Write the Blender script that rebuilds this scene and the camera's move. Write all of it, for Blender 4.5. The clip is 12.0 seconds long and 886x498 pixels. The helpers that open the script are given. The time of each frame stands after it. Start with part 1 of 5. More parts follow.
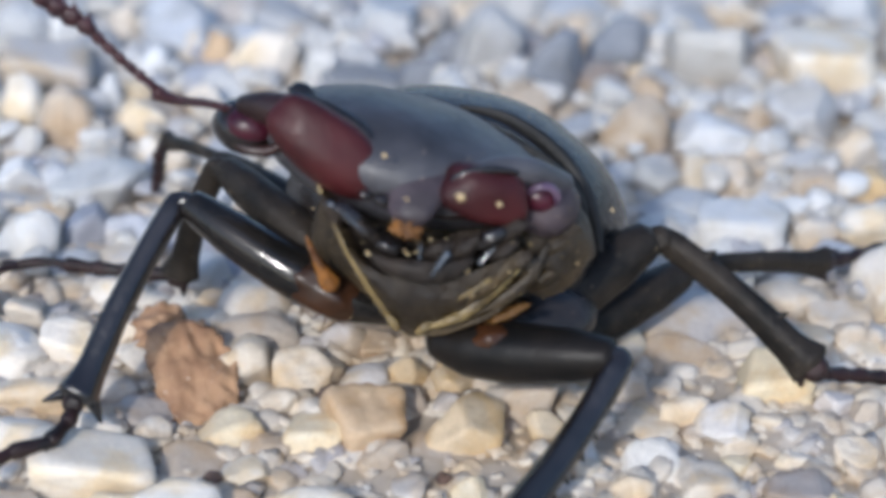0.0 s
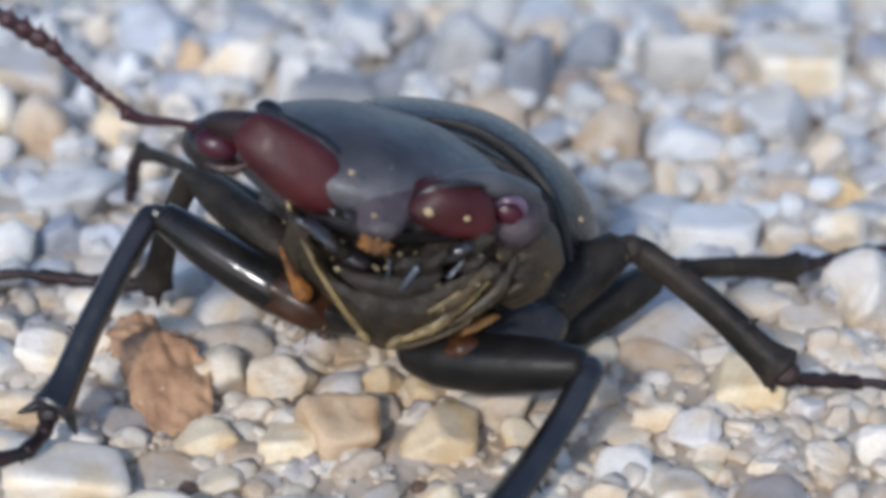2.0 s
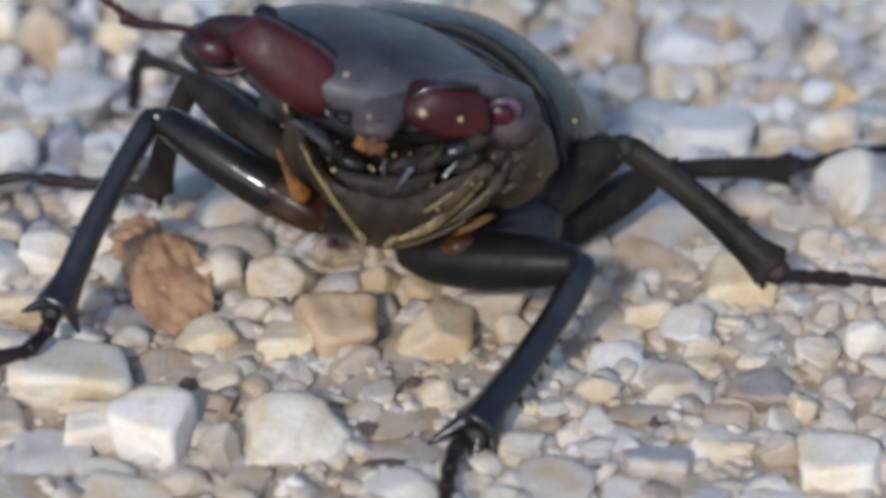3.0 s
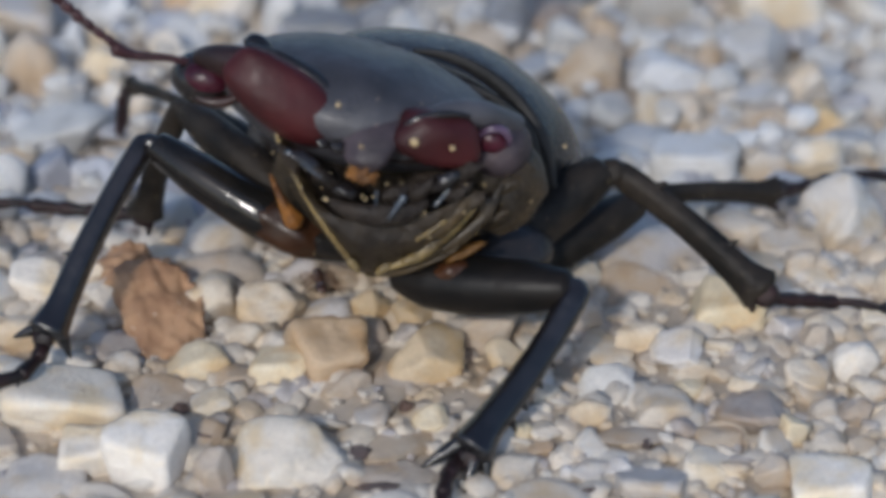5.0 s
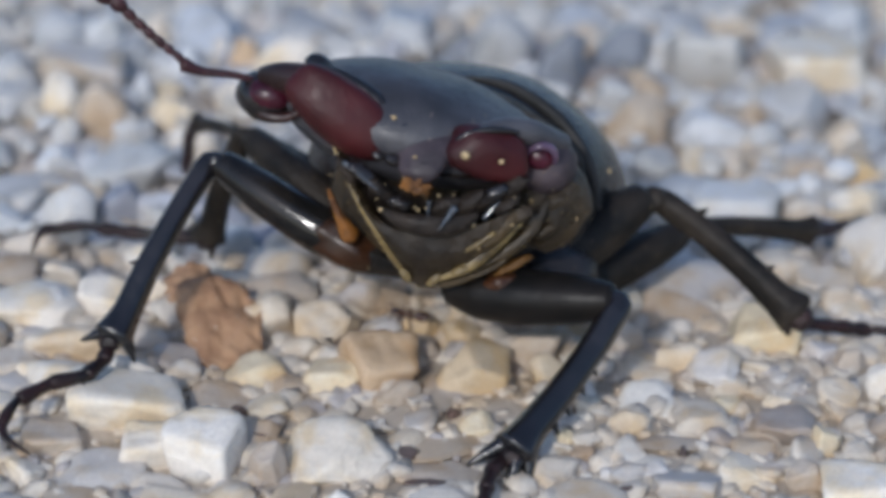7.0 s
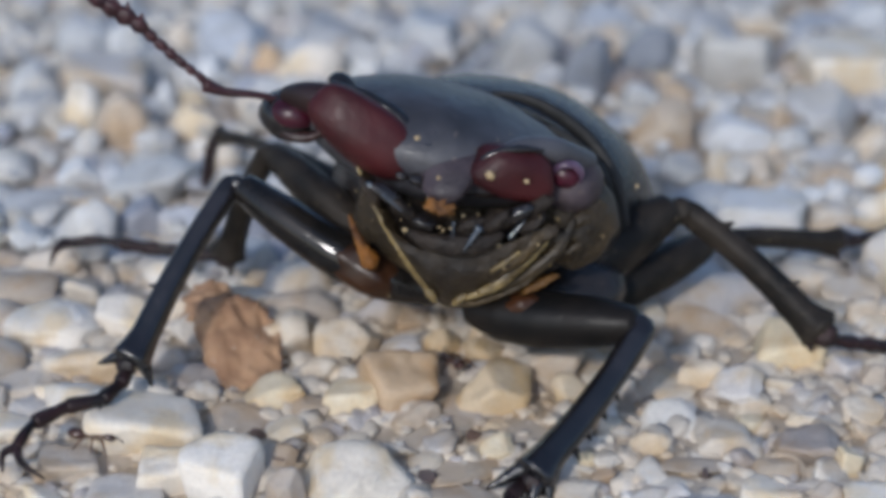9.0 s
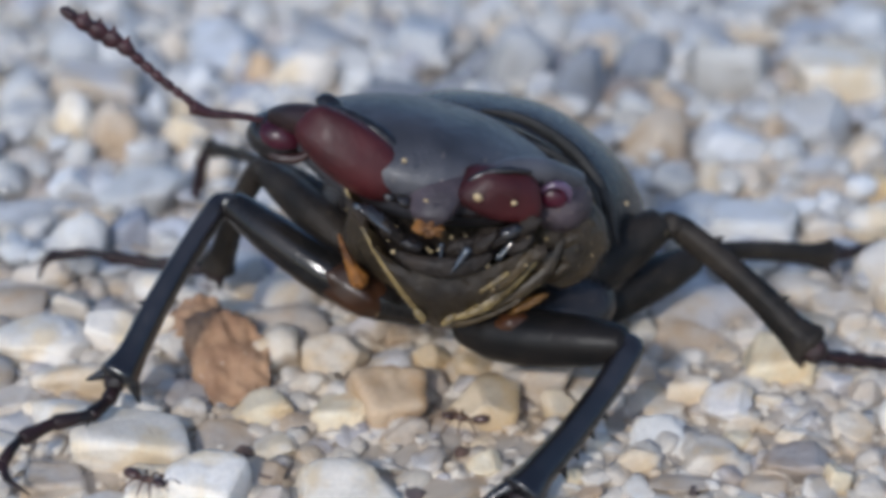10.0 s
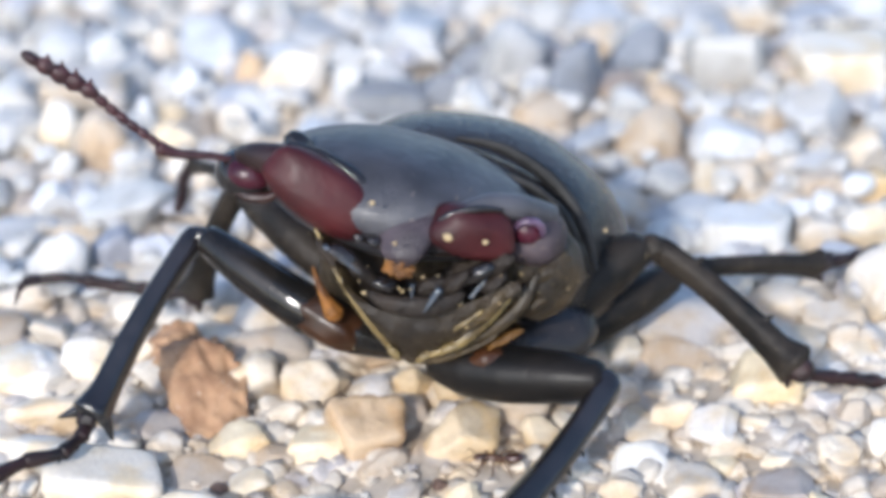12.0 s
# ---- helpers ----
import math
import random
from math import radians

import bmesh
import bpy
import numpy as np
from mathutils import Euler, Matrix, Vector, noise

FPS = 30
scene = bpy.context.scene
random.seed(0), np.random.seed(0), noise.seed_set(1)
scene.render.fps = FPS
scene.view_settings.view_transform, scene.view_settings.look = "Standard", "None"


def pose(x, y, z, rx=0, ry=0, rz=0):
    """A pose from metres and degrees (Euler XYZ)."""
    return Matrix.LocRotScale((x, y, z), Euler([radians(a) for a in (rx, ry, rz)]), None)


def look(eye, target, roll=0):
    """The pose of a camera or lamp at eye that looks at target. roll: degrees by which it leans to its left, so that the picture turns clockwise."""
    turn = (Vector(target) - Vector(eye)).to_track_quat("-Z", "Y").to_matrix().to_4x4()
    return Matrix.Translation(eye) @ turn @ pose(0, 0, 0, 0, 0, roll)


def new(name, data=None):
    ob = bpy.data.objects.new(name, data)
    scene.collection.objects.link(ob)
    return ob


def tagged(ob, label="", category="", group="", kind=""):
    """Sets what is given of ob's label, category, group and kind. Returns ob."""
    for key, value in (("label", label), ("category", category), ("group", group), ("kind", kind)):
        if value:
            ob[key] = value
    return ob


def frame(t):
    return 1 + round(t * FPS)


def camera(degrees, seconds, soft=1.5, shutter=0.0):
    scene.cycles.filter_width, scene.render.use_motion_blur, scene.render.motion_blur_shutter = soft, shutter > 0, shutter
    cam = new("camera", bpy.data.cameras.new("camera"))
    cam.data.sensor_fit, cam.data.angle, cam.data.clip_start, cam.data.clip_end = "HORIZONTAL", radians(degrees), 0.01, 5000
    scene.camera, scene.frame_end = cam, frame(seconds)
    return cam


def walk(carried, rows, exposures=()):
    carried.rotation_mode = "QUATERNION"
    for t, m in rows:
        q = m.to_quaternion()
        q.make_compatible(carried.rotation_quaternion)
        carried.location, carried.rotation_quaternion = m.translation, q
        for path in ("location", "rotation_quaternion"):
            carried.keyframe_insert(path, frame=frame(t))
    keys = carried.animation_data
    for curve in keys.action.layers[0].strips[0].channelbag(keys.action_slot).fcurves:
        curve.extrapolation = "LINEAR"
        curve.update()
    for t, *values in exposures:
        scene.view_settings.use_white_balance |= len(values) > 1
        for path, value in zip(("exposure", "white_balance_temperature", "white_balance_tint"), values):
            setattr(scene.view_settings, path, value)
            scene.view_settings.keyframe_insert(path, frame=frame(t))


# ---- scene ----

MM = 0.001


def mm(x, y, z):
    """A place from millimetres."""
    return Vector((x * MM, y * MM, z * MM))


# ---- camera ----
cam = camera(20.0, 12.0, soft=4.6)
cam.data.dof.use_dof, cam.data.dof.focus_distance, cam.data.dof.aperture_fstop = True, 0.112, 44.0
walk(cam, [
    (0.0, look(mm(0.42, -122.13, 59.29), mm(0.46, -20.91, 4.71), 1.99)),
    (0.5, look(mm(0.19, -122.45, 59.00), mm(-0.46, -21.76, 3.45), 1.58)),
    (1.0, look(mm(1.07, -121.83, 59.46), mm(0.45, -21.17, 3.86), 1.58)),
    (1.5, look(mm(1.24, -121.80, 59.67), mm(1.16, -20.93, 4.44), 1.68)),
    (2.0, look(mm(0.72, -122.32, 60.06), mm(1.69, -21.17, 5.35), 1.83)),
    (2.5, look(mm(0.12, -122.97, 59.48), mm(0.17, -22.42, 3.66), 1.40)),
    (2.8, look(mm(1.31, -123.94, 58.03), mm(1.83, -24.22, 0.76), 0.97)),
    (3.0, look(mm(1.94, -124.68, 60.03), mm(2.01, -25.18, 2.37), 1.24)),
    (3.2, look(mm(2.22, -122.80, 60.12), mm(2.41, -23.49, 2.14), 0.74)),
    (4.8, look(mm(0.18, -124.04, 60.58), mm(1.92, -23.98, 3.93), 1.51)),
    (5.0, look(mm(0.78, -125.15, 59.79), mm(2.41, -24.89, 3.50), 1.47)),
    (5.5, look(mm(-0.16, -129.61, 57.92), mm(0.14, -27.83, 4.39), 1.39)),
    (6.0, look(mm(0.95, -132.06, 56.59), mm(1.04, -29.42, 4.70), 1.54)),
    (6.5, look(mm(0.37, -132.73, 56.19), mm(-0.55, -29.53, 5.46), 1.52)),
    (7.0, look(mm(1.39, -132.99, 56.39), mm(0.12, -29.34, 6.58), 1.66)),
    (7.2, look(mm(1.13, -133.22, 55.84), mm(-0.90, -29.71, 5.78), 1.47)),
    (8.8, look(mm(2.77, -131.06, 58.06), mm(-0.52, -28.34, 6.45), 0.81)),
    (9.0, look(mm(2.54, -130.84, 58.22), mm(-0.77, -27.96, 6.93), 0.72)),
    (9.5, look(mm(2.64, -130.98, 58.12), mm(-0.99, -28.57, 5.94), 0.61)),
    (10.0, look(mm(3.43, -129.97, 59.38), mm(-0.24, -27.40, 7.52), 0.59)),
    (10.5, look(mm(3.92, -128.89, 59.54), mm(-0.34, -26.98, 6.41), 0.20)),
    (10.8, look(mm(5.11, -126.39, 60.13), mm(1.43, -26.14, 3.90), 0.39)),
    (11.0, look(mm(5.36, -127.33, 59.23), mm(1.04, -26.83, 3.49), -0.10)),
    (11.5, look(mm(6.62, -125.95, 60.84), mm(1.31, -25.31, 5.45), -0.78)),
    (12.0, look(mm(7.24, -125.35, 62.91), mm(0.81, -24.74, 7.59), -1.31)),
], exposures=[(0, 0.44, 5660, 10), (0.5, 0.35, 5750, 10), (1.0, 0.05, 5660, 10), (1.5, 0.10, 5750, 10), (2.0, 0.37, 5660, 10), (2.5, 0.46, 5660, 10), (3.0, 0.10, 5800, 10), (5.0, -0.08, 5800, 10), (5.5, -0.36, 5660, 10), (6.0, -0.20, 5520, 10), (6.5, -0.06, 5520, 10), (7.0, -0.02, 5610, 10), (9.0, -0.04, 5660, 10), (9.5, -0.05, 5610, 10), (10.0, 0.12, 5570, 10), (10.5, 0.92, 5710, 10), (11.0, 0.80, 5710, 10), (11.5, 0.58, 5710, 10), (12.0, 0.91, 5750, 10)])

# ---- daylight: low warm sun from behind the viewer's left shoulder, open blue sky ----
SUN_ELEVATION, SUN_AZIMUTH = 32.0, 197.0      # azimuth: degrees clockwise from +y
world = bpy.data.worlds.new("sky")
scene.world = world
world.use_nodes = True
sky = world.node_tree.nodes.new("ShaderNodeTexSky")
sky.sky_type, sky.sun_disc = "NISHITA", False
sky.dust_density, sky.ozone_density = 1.2, 1.0
sky.sun_elevation, sky.sun_rotation = radians(SUN_ELEVATION), radians(SUN_AZIMUTH)
background = world.node_tree.nodes["Background"]
background.inputs["Strength"].default_value = 0.15
world.node_tree.links.new(sky.outputs["Color"], background.inputs["Color"])
sun = new("sun", bpy.data.lights.new("sun", "SUN"))
sun.data.energy, sun.data.angle, sun.data.color = 2.0, radians(3), (1.0, 0.90, 0.76)
toward_sun = Vector((math.sin(radians(SUN_AZIMUTH)) * math.cos(radians(SUN_ELEVATION)),
                     math.cos(radians(SUN_AZIMUTH)) * math.cos(radians(SUN_ELEVATION)), math.sin(radians(SUN_ELEVATION))))
sun.matrix_world = look(toward_sun, (0, 0, 0))


# ---- materials ----
def nodes_of(name, roughness, metallic=0.0):
    m = bpy.data.materials.new(name)
    m.use_nodes = True
    n, l = m.node_tree.nodes, m.node_tree.links
    b = n["Principled BSDF"]
    b.inputs["Roughness"].default_value, b.inputs["Metallic"].default_value = roughness, metallic
    return m, n, l, b


def noise_at(n, l, where, scale, detail=3.0, rough=0.5):
    t = n.new("ShaderNodeTexNoise")
    t.inputs["Scale"].default_value, t.inputs["Detail"].default_value, t.inputs["Roughness"].default_value = scale, detail, rough
    l.new(where, t.inputs["Vector"])
    return t.outputs["Fac"]


def ramp(n, l, fac, stops):
    r = n.new("ShaderNodeValToRGB")
    while len(r.color_ramp.elements) < len(stops):
        r.color_ramp.elements.new(0.5)
    for e, (p, c) in zip(r.color_ramp.elements, stops):
        e.position, e.color = p, (*c, 1) if len(c) == 3 else c
    l.new(fac, r.inputs["Fac"])
    return r.outputs["Color"]


def mixed(n, l, fac, a, b, blend="MIX"):
    x = n.new("ShaderNodeMix")
    x.data_type, x.blend_type = "RGBA", blend
    for socket, value in ((x.inputs[0], fac), (x.inputs[6], a), (x.inputs[7], b)):
        if isinstance(value, bpy.types.NodeSocket):
            l.new(value, socket)
        else:
            socket.default_value = value if isinstance(value, float) else (*value, 1)
    return x.outputs[2]


def bumped(n, l, b, height, strength, distance):
    u = n.new("ShaderNodeBump")
    u.inputs["Strength"].default_value, u.inputs["Distance"].default_value = strength, distance
    l.new(height, u.inputs["Height"])
    l.new(u.outputs["Normal"], b.inputs["Normal"])


def stone_material(name, body, stain, vein, islands=False, spread=0.25):
    """Weathered limestone: a body colour, blotches of mineral stain, paler veins and fine grain."""
    m, n, l, b = nodes_of(name, 0.62)
    place = n.new("ShaderNodeNewGeometry")
    info = n.new("ShaderNodeObjectInfo")
    chance = place.outputs["Random Per Island"] if islands else info.outputs["Random"]
    where = place.outputs["Position"]
    blotch = ramp(n, l, noise_at(n, l, where, 420, 3, 0.55), [(0.46, (0, 0, 0)), (0.62, (1, 1, 1))])
    streak = ramp(n, l, noise_at(n, l, where, 900, 5, 0.6), [(0.52, (0, 0, 0)), (0.72, (1, 1, 1))])
    grain = noise_at(n, l, where, 5200, 4, 0.7)
    c = mixed(n, l, blotch, body, stain)
    half = n.new("ShaderNodeMath")
    half.operation = "MULTIPLY"
    half.inputs[1].default_value = 0.55
    l.new(streak, half.inputs[0])
    c = mixed(n, l, half.outputs[0], c, vein)
    tone = ramp(n, l, chance, [(0.0, (1 - spread, 1 - spread, 1 - spread * 0.8)), (0.2, (0.98, 1, 1.02)), (0.4, (1, 0.95, 0.86)), (0.6, (1, 0.98, 0.95)),
                               (0.8, (1 - spread * 0.4, 1 - spread * 0.46, 1 - spread * 0.55)), (1.0, (1 + spread * 0.3,) * 3)])
    c = mixed(n, l, 1.0, c, tone, "MULTIPLY")
    speck = ramp(n, l, grain, [(0.3, (0.88, 0.875, 0.87)), (0.6, (1.04, 1.035, 1.03))])
    c = mixed(n, l, 1.0, c, speck, "MULTIPLY")
    l.new(c, b.inputs["Base Color"])
    rough = n.new("ShaderNodeMapRange")
    rough.inputs["To Min"].default_value, rough.inputs["To Max"].default_value = 0.42, 0.8
    l.new(grain, rough.inputs["Value"])
    l.new(rough.outputs["Result"], b.inputs["Roughness"])
    both = n.new("ShaderNodeMath")
    both.operation = "ADD"
    l.new(grain, both.inputs[0])
    l.new(noise_at(n, l, where, 1500, 4, 0.6), both.inputs[1])
    bumped(n, l, b, both.outputs[0], 0.5, 0.00022)
    return m


WHITE = stone_material("white_limestone", (0.69, 0.70, 0.71), (0.63, 0.615, 0.58), (0.77, 0.775, 0.78), spread=0.3)
CREAM = stone_material("cream_limestone", (0.72, 0.62, 0.44), (0.66, 0.49, 0.27), (0.81, 0.75, 0.62))
GREY = stone_material("grey_limestone", (0.50, 0.51, 0.525), (0.41, 0.405, 0.395), (0.585, 0.59, 0.60), spread=0.35)
PALE = stone_material("pale_buff_limestone", (0.66, 0.60, 0.52), (0.60, 0.48, 0.33), (0.73, 0.70, 0.65), spread=0.36)
IVORY = stone_material("ivory_limestone", (0.79, 0.735, 0.655), (0.73, 0.61, 0.43), (0.82, 0.80, 0.76))
BLUE = stone_material("blue_grey_limestone", (0.53, 0.55, 0.575), (0.42, 0.43, 0.445), (0.64, 0.65, 0.665), spread=0.35)
# the dark tone holds the shade behind the beetle and under stones
SHADED_SLATE = stone_material("shaded_slate_limestone", (0.25, 0.265, 0.295), (0.20, 0.205, 0.22), (0.34, 0.355, 0.38), spread=0.3)
BUFF = stone_material("warm_buff_limestone", (0.53, 0.455, 0.37), (0.48, 0.36, 0.24), (0.62, 0.56, 0.49), spread=0.36)
TAN = stone_material("tan_sandstone", (0.57, 0.42, 0.27), (0.52, 0.34, 0.18), (0.64, 0.52, 0.38))
# darker and warmer, with the shade under the beetle put into the colour
SHADED_HONEY = stone_material("shaded_honey_limestone", (0.62, 0.50, 0.34), (0.56, 0.40, 0.21), (0.71, 0.61, 0.46), spread=0.3)
DARK = stone_material("dark_flint", (0.09, 0.07, 0.07), (0.13, 0.08, 0.06), (0.16, 0.13, 0.12))
GRAVEL = stone_material("mixed_gravel", (0.67, 0.61, 0.525), (0.58, 0.47, 0.34), (0.71, 0.68, 0.63), islands=True, spread=0.4)
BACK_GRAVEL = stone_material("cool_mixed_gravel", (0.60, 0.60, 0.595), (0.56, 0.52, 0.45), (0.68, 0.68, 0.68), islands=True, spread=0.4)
BED = stone_material("stone_dust_bed", (0.52, 0.455, 0.375), (0.44, 0.37, 0.285), (0.58, 0.52, 0.45))


def shell_material(name, dark, light, roughness, scale, coat=0.5, relief=0.15, fleck=None, shine=0.5):
    """Insect cuticle: a glossy dark shell with cloudy colour, fine pitting and a clear waxy coat."""
    m, n, l, b = nodes_of(name, roughness)
    co = n.new("ShaderNodeTexCoord").outputs["Object"]
    cloud = ramp(n, l, noise_at(n, l, co, scale, 4, 0.6), [(0.35, dark), (0.7, light)])
    if fleck:
        spots = ramp(n, l, noise_at(n, l, co, 2600, 2, 0.5), [(0.70, (0, 0, 0)), (0.74, (1, 1, 1))])
        cloud = mixed(n, l, spots, cloud, fleck)
    l.new(cloud, b.inputs["Base Color"])
    b.inputs["Coat Weight"].default_value, b.inputs["Coat Roughness"].default_value = coat, roughness * 0.5
    b.inputs["Specular IOR Level"].default_value = shine
    pits = noise_at(n, l, co, 6000, 3, 0.6)
    rough = n.new("ShaderNodeMapRange")
    rough.inputs["To Min"].default_value, rough.inputs["To Max"].default_value = roughness * 0.7, roughness * 1.4
    l.new(noise_at(n, l, co, 900, 3, 0.6), rough.inputs["Value"])
    l.new(rough.outputs["Result"], b.inputs["Roughness"])
    dents = n.new("ShaderNodeMath")
    dents.operation = "MULTIPLY_ADD"
    dents.inputs[1].default_value = 2.0
    l.new(noise_at(n, l, co, 1300, 4, 0.6), dents.inputs[0])
    l.new(pits, dents.inputs[2])
    bumped(n, l, b, dents.outputs[0], relief, 0.00016)
    return m


SHELL = shell_material("black_brown_shell", (0.007, 0.006, 0.006), (0.018, 0.014, 0.013), 0.14, 500, 0.15, 0.2)
# DOME, THORAX, SHIN and CHEEK are lightened to stand in for haze
DOME = shell_material("dusty_hazy_dark_shell", (0.023, 0.023, 0.027), (0.094, 0.092, 0.104), 0.42, 150, 0.08, 0.3, (0.12, 0.10, 0.085), 0.45)
THORAX = shell_material("glossy_black_thorax", (0.009, 0.008, 0.008), (0.034, 0.028, 0.025), 0.24, 170, 0.1, 0.3, (0.08, 0.06, 0.045), 0.36)
WING = shell_material("dark_chestnut_wing_cover", (0.012, 0.006, 0.005), (0.040, 0.016, 0.012), 0.28, 200, 0.15, 0.25, None, 0.4)
COLLAR = shell_material("dull_black_collar", (0.010, 0.010, 0.010), (0.034, 0.032, 0.030), 0.5, 300, 0.0, 0.3, None, 0.3)
LEG = shell_material("blue_black_leg", (0.006, 0.006, 0.007), (0.016, 0.014, 0.016), 0.19, 500, 0.1, 0.15, None, 0.6)
FEMUR = shell_material("polished_black_thigh", (0.006, 0.006, 0.006), (0.018, 0.015, 0.013), 0.11, 500, 0.02, 0.06, None, 0.34)
THIGH = shell_material("dull_black_thigh", (0.006, 0.006, 0.006), (0.017, 0.014, 0.012), 0.34, 420, 0.0, 0.15, None, 0.14)
SHIN = shell_material("dull_brown_black_shin", (0.007, 0.006, 0.005), (0.036, 0.028, 0.021), 0.46, 420, 0.0, 0.4, (0.09, 0.07, 0.045), 0.22)
TARSUS = shell_material("dark_brown_tarsus", (0.007, 0.005, 0.005), (0.034, 0.014, 0.013), 0.42, 900, 0.03, 0.4, None, 0.3)
ANTENNA = shell_material("red_brown_antenna", (0.018, 0.008, 0.010), (0.066, 0.022, 0.025), 0.36, 900, 0.03, 0.3, None, 0.3)
MANDIBLE = shell_material("wine_red_mandible", (0.024, 0.005, 0.006), (0.064, 0.011, 0.012), 0.46, 200, 0.03, 0.25, None, 0.26)
CANTHUS = shell_material("dark_red_brown_canthus", (0.014, 0.006, 0.005), (0.042, 0.014, 0.012), 0.36, 300, 0.1, 0.3, None, 0.4)
EYE = shell_material("dark_red_eye", (0.022, 0.004, 0.009), (0.066, 0.009, 0.020), 0.3, 600, 0.05, 0.1, None, 0.35)
THROAT = shell_material("bronze_throat", (0.014, 0.010, 0.006), (0.085, 0.056, 0.022), 0.34, 300, 0.08, 0.6, (0.24, 0.17, 0.07), 0.35)
CHIN = shell_material("dark_bronze_chin", (0.011, 0.008, 0.006), (0.048, 0.033, 0.017), 0.38, 260, 0.05, 0.6, (0.14, 0.10, 0.045), 0.3)
# golden edge colour, brightened to stand in for glints on chin and lip
RIM = shell_material("golden_rim_and_glints", (0.06, 0.040, 0.014), (0.36, 0.26, 0.10), 0.24, 600, 0.4, 0.5)
BROWN = shell_material("red_brown_shell_patch", (0.012, 0.007, 0.005), (0.058, 0.022, 0.008), 0.3, 240, 0.0, 0.06, None, 0.26)
HAIR = shell_material("orange_hair_pad", (0.04, 0.015, 0.004), (0.34, 0.14, 0.018), 0.5, 520, 0.0, 0.7)
STREAK = shell_material("bright_orange_hair", (0.09, 0.032, 0.005), (0.56, 0.225, 0.025), 0.45, 520, 0.0, 0.8)
AMBER = shell_material("amber_joint_skin", (0.03, 0.014, 0.004), (0.20, 0.095, 0.018), 0.4, 420, 0.0, 0.6, None, 0.4)
CLYPEUS = shell_material("mauve_brown_face", (0.030, 0.023, 0.027), (0.092, 0.070, 0.080), 0.46, 220, 0.03, 0.3, (0.13, 0.10, 0.09), 0.36)
# pale mauve for the reflection along the eye's edge
EYE_GLINT = shell_material("mauve_eye_glint", (0.055, 0.032, 0.055), (0.12, 0.075, 0.125), 0.16, 500, 0.3, 0.15, None, 0.6)
CHEEK = shell_material("olive_black_cheek", (0.013, 0.010, 0.007), (0.084, 0.058, 0.030), 0.42, 260, 0.05, 0.8, (0.18, 0.13, 0.06), 0.26)
GAP = shell_material("mouth_dark", (0.009, 0.007, 0.006), (0.040, 0.029, 0.021), 0.45, 420, 0.03, 0.8, (0.12, 0.09, 0.05), 0.25)
PALP = shell_material("slate_palp", (0.02, 0.026, 0.034), (0.07, 0.085, 0.11), 0.14, 900, 0.6)
SAND_AND_GLINT = shell_material("sand_and_glint", (0.36, 0.26, 0.13), (0.52, 0.40, 0.22), 0.5, 1500, 0.0, 0.4)
ANT_MIDDLE = shell_material("pale_brown_ant_shell", (0.05, 0.022, 0.012), (0.14, 0.065, 0.032), 0.4, 2500, 0.2)
ANT = shell_material("brown_ant_shell", (0.025, 0.010, 0.007), (0.075, 0.028, 0.016), 0.3, 2500, 0.5)
LEAF = shell_material("dry_brown_leaf", (0.26, 0.14, 0.075), (0.46, 0.285, 0.16), 0.8, 520, 0.0, 0.35, (0.50, 0.38, 0.28))


# ---- building helpers ----
def mesh_of(name, bm, material):
    bm.normal_update()
    me = bpy.data.meshes.new(name)
    bm.to_mesh(me)
    bm.free()
    for p in me.polygons:
        p.use_smooth = True
    me.materials.append(material)
    return me


def part(name, bm, material, parent, label=""):
    """One mesh, given in the place's millimetres, as a part under its thing (or under a part)."""
    scene_inverse = world_of(parent).inverted()
    bmesh.ops.transform(bm, matrix=scene_inverse @ Matrix.Scale(MM, 4), verts=bm.verts)
    ob = new(name, mesh_of(name, bm, material))
    ob.parent = parent
    if label:
        tagged(ob, label)
    return ob


def world_of(ob):
    m = ob.matrix_basis.copy()
    while ob.parent:
        ob = ob.parent
        m = ob.matrix_basis @ m
    return m


def pivoted(name, bm, material, parent, pivot, label=""):
    """A part whose origin lies at pivot (millimetres in the place), so that it can turn there."""
    here = Matrix.Translation(mm(*pivot))
    bmesh.ops.transform(bm, matrix=here.inverted() @ Matrix.Scale(MM, 4), verts=bm.verts)
    ob = new(name, mesh_of(name, bm, material))
    ob.parent = parent
    ob.matrix_basis = world_of(parent).inverted() @ here
    if label:
        tagged(ob, label)
    return ob


def blob(bm, centre, radii, turn=(0, 0, 0), lumps=0.0, scale=1.0, detail=3, seed=0.0, shape=None):
    """An egg-shaped closed form with soft lumps; shape, if given, bends the unit sphere first."""
    made = bmesh.ops.create_icosphere(bm, subdivisions=detail, radius=1.0)["verts"]
    turned = pose(*centre, *turn)
    for v in made:
        p = v.co.copy()
        if shape:
            p = shape(p)
        if lumps:
            p *= 1 + lumps * noise.noise(p * scale + Vector((seed, seed * 0.7, 3.1)))
        v.co = turned @ Vector((p.x * radii[0], p.y * radii[1], p.z * radii[2]))
    return bm


def glide(points, steps):
    """A smooth row of places through the given ones."""
    pts = [Vector(p) for p in points]
    out = []
    for i in range(len(pts) - 1):
        a, b = pts[i], pts[i + 1]
        before, after = pts[max(i - 1, 0)], pts[min(i + 2, len(pts) - 1)]
        for s in range(steps):
            t = s / steps
            out.append(0.5 * (2 * a + (b - before) * t + (2 * before - 5 * a + 4 * b - after) * t * t
                              + (3 * a - before - 3 * b + after) * t ** 3))
    return out + [pts[-1]]


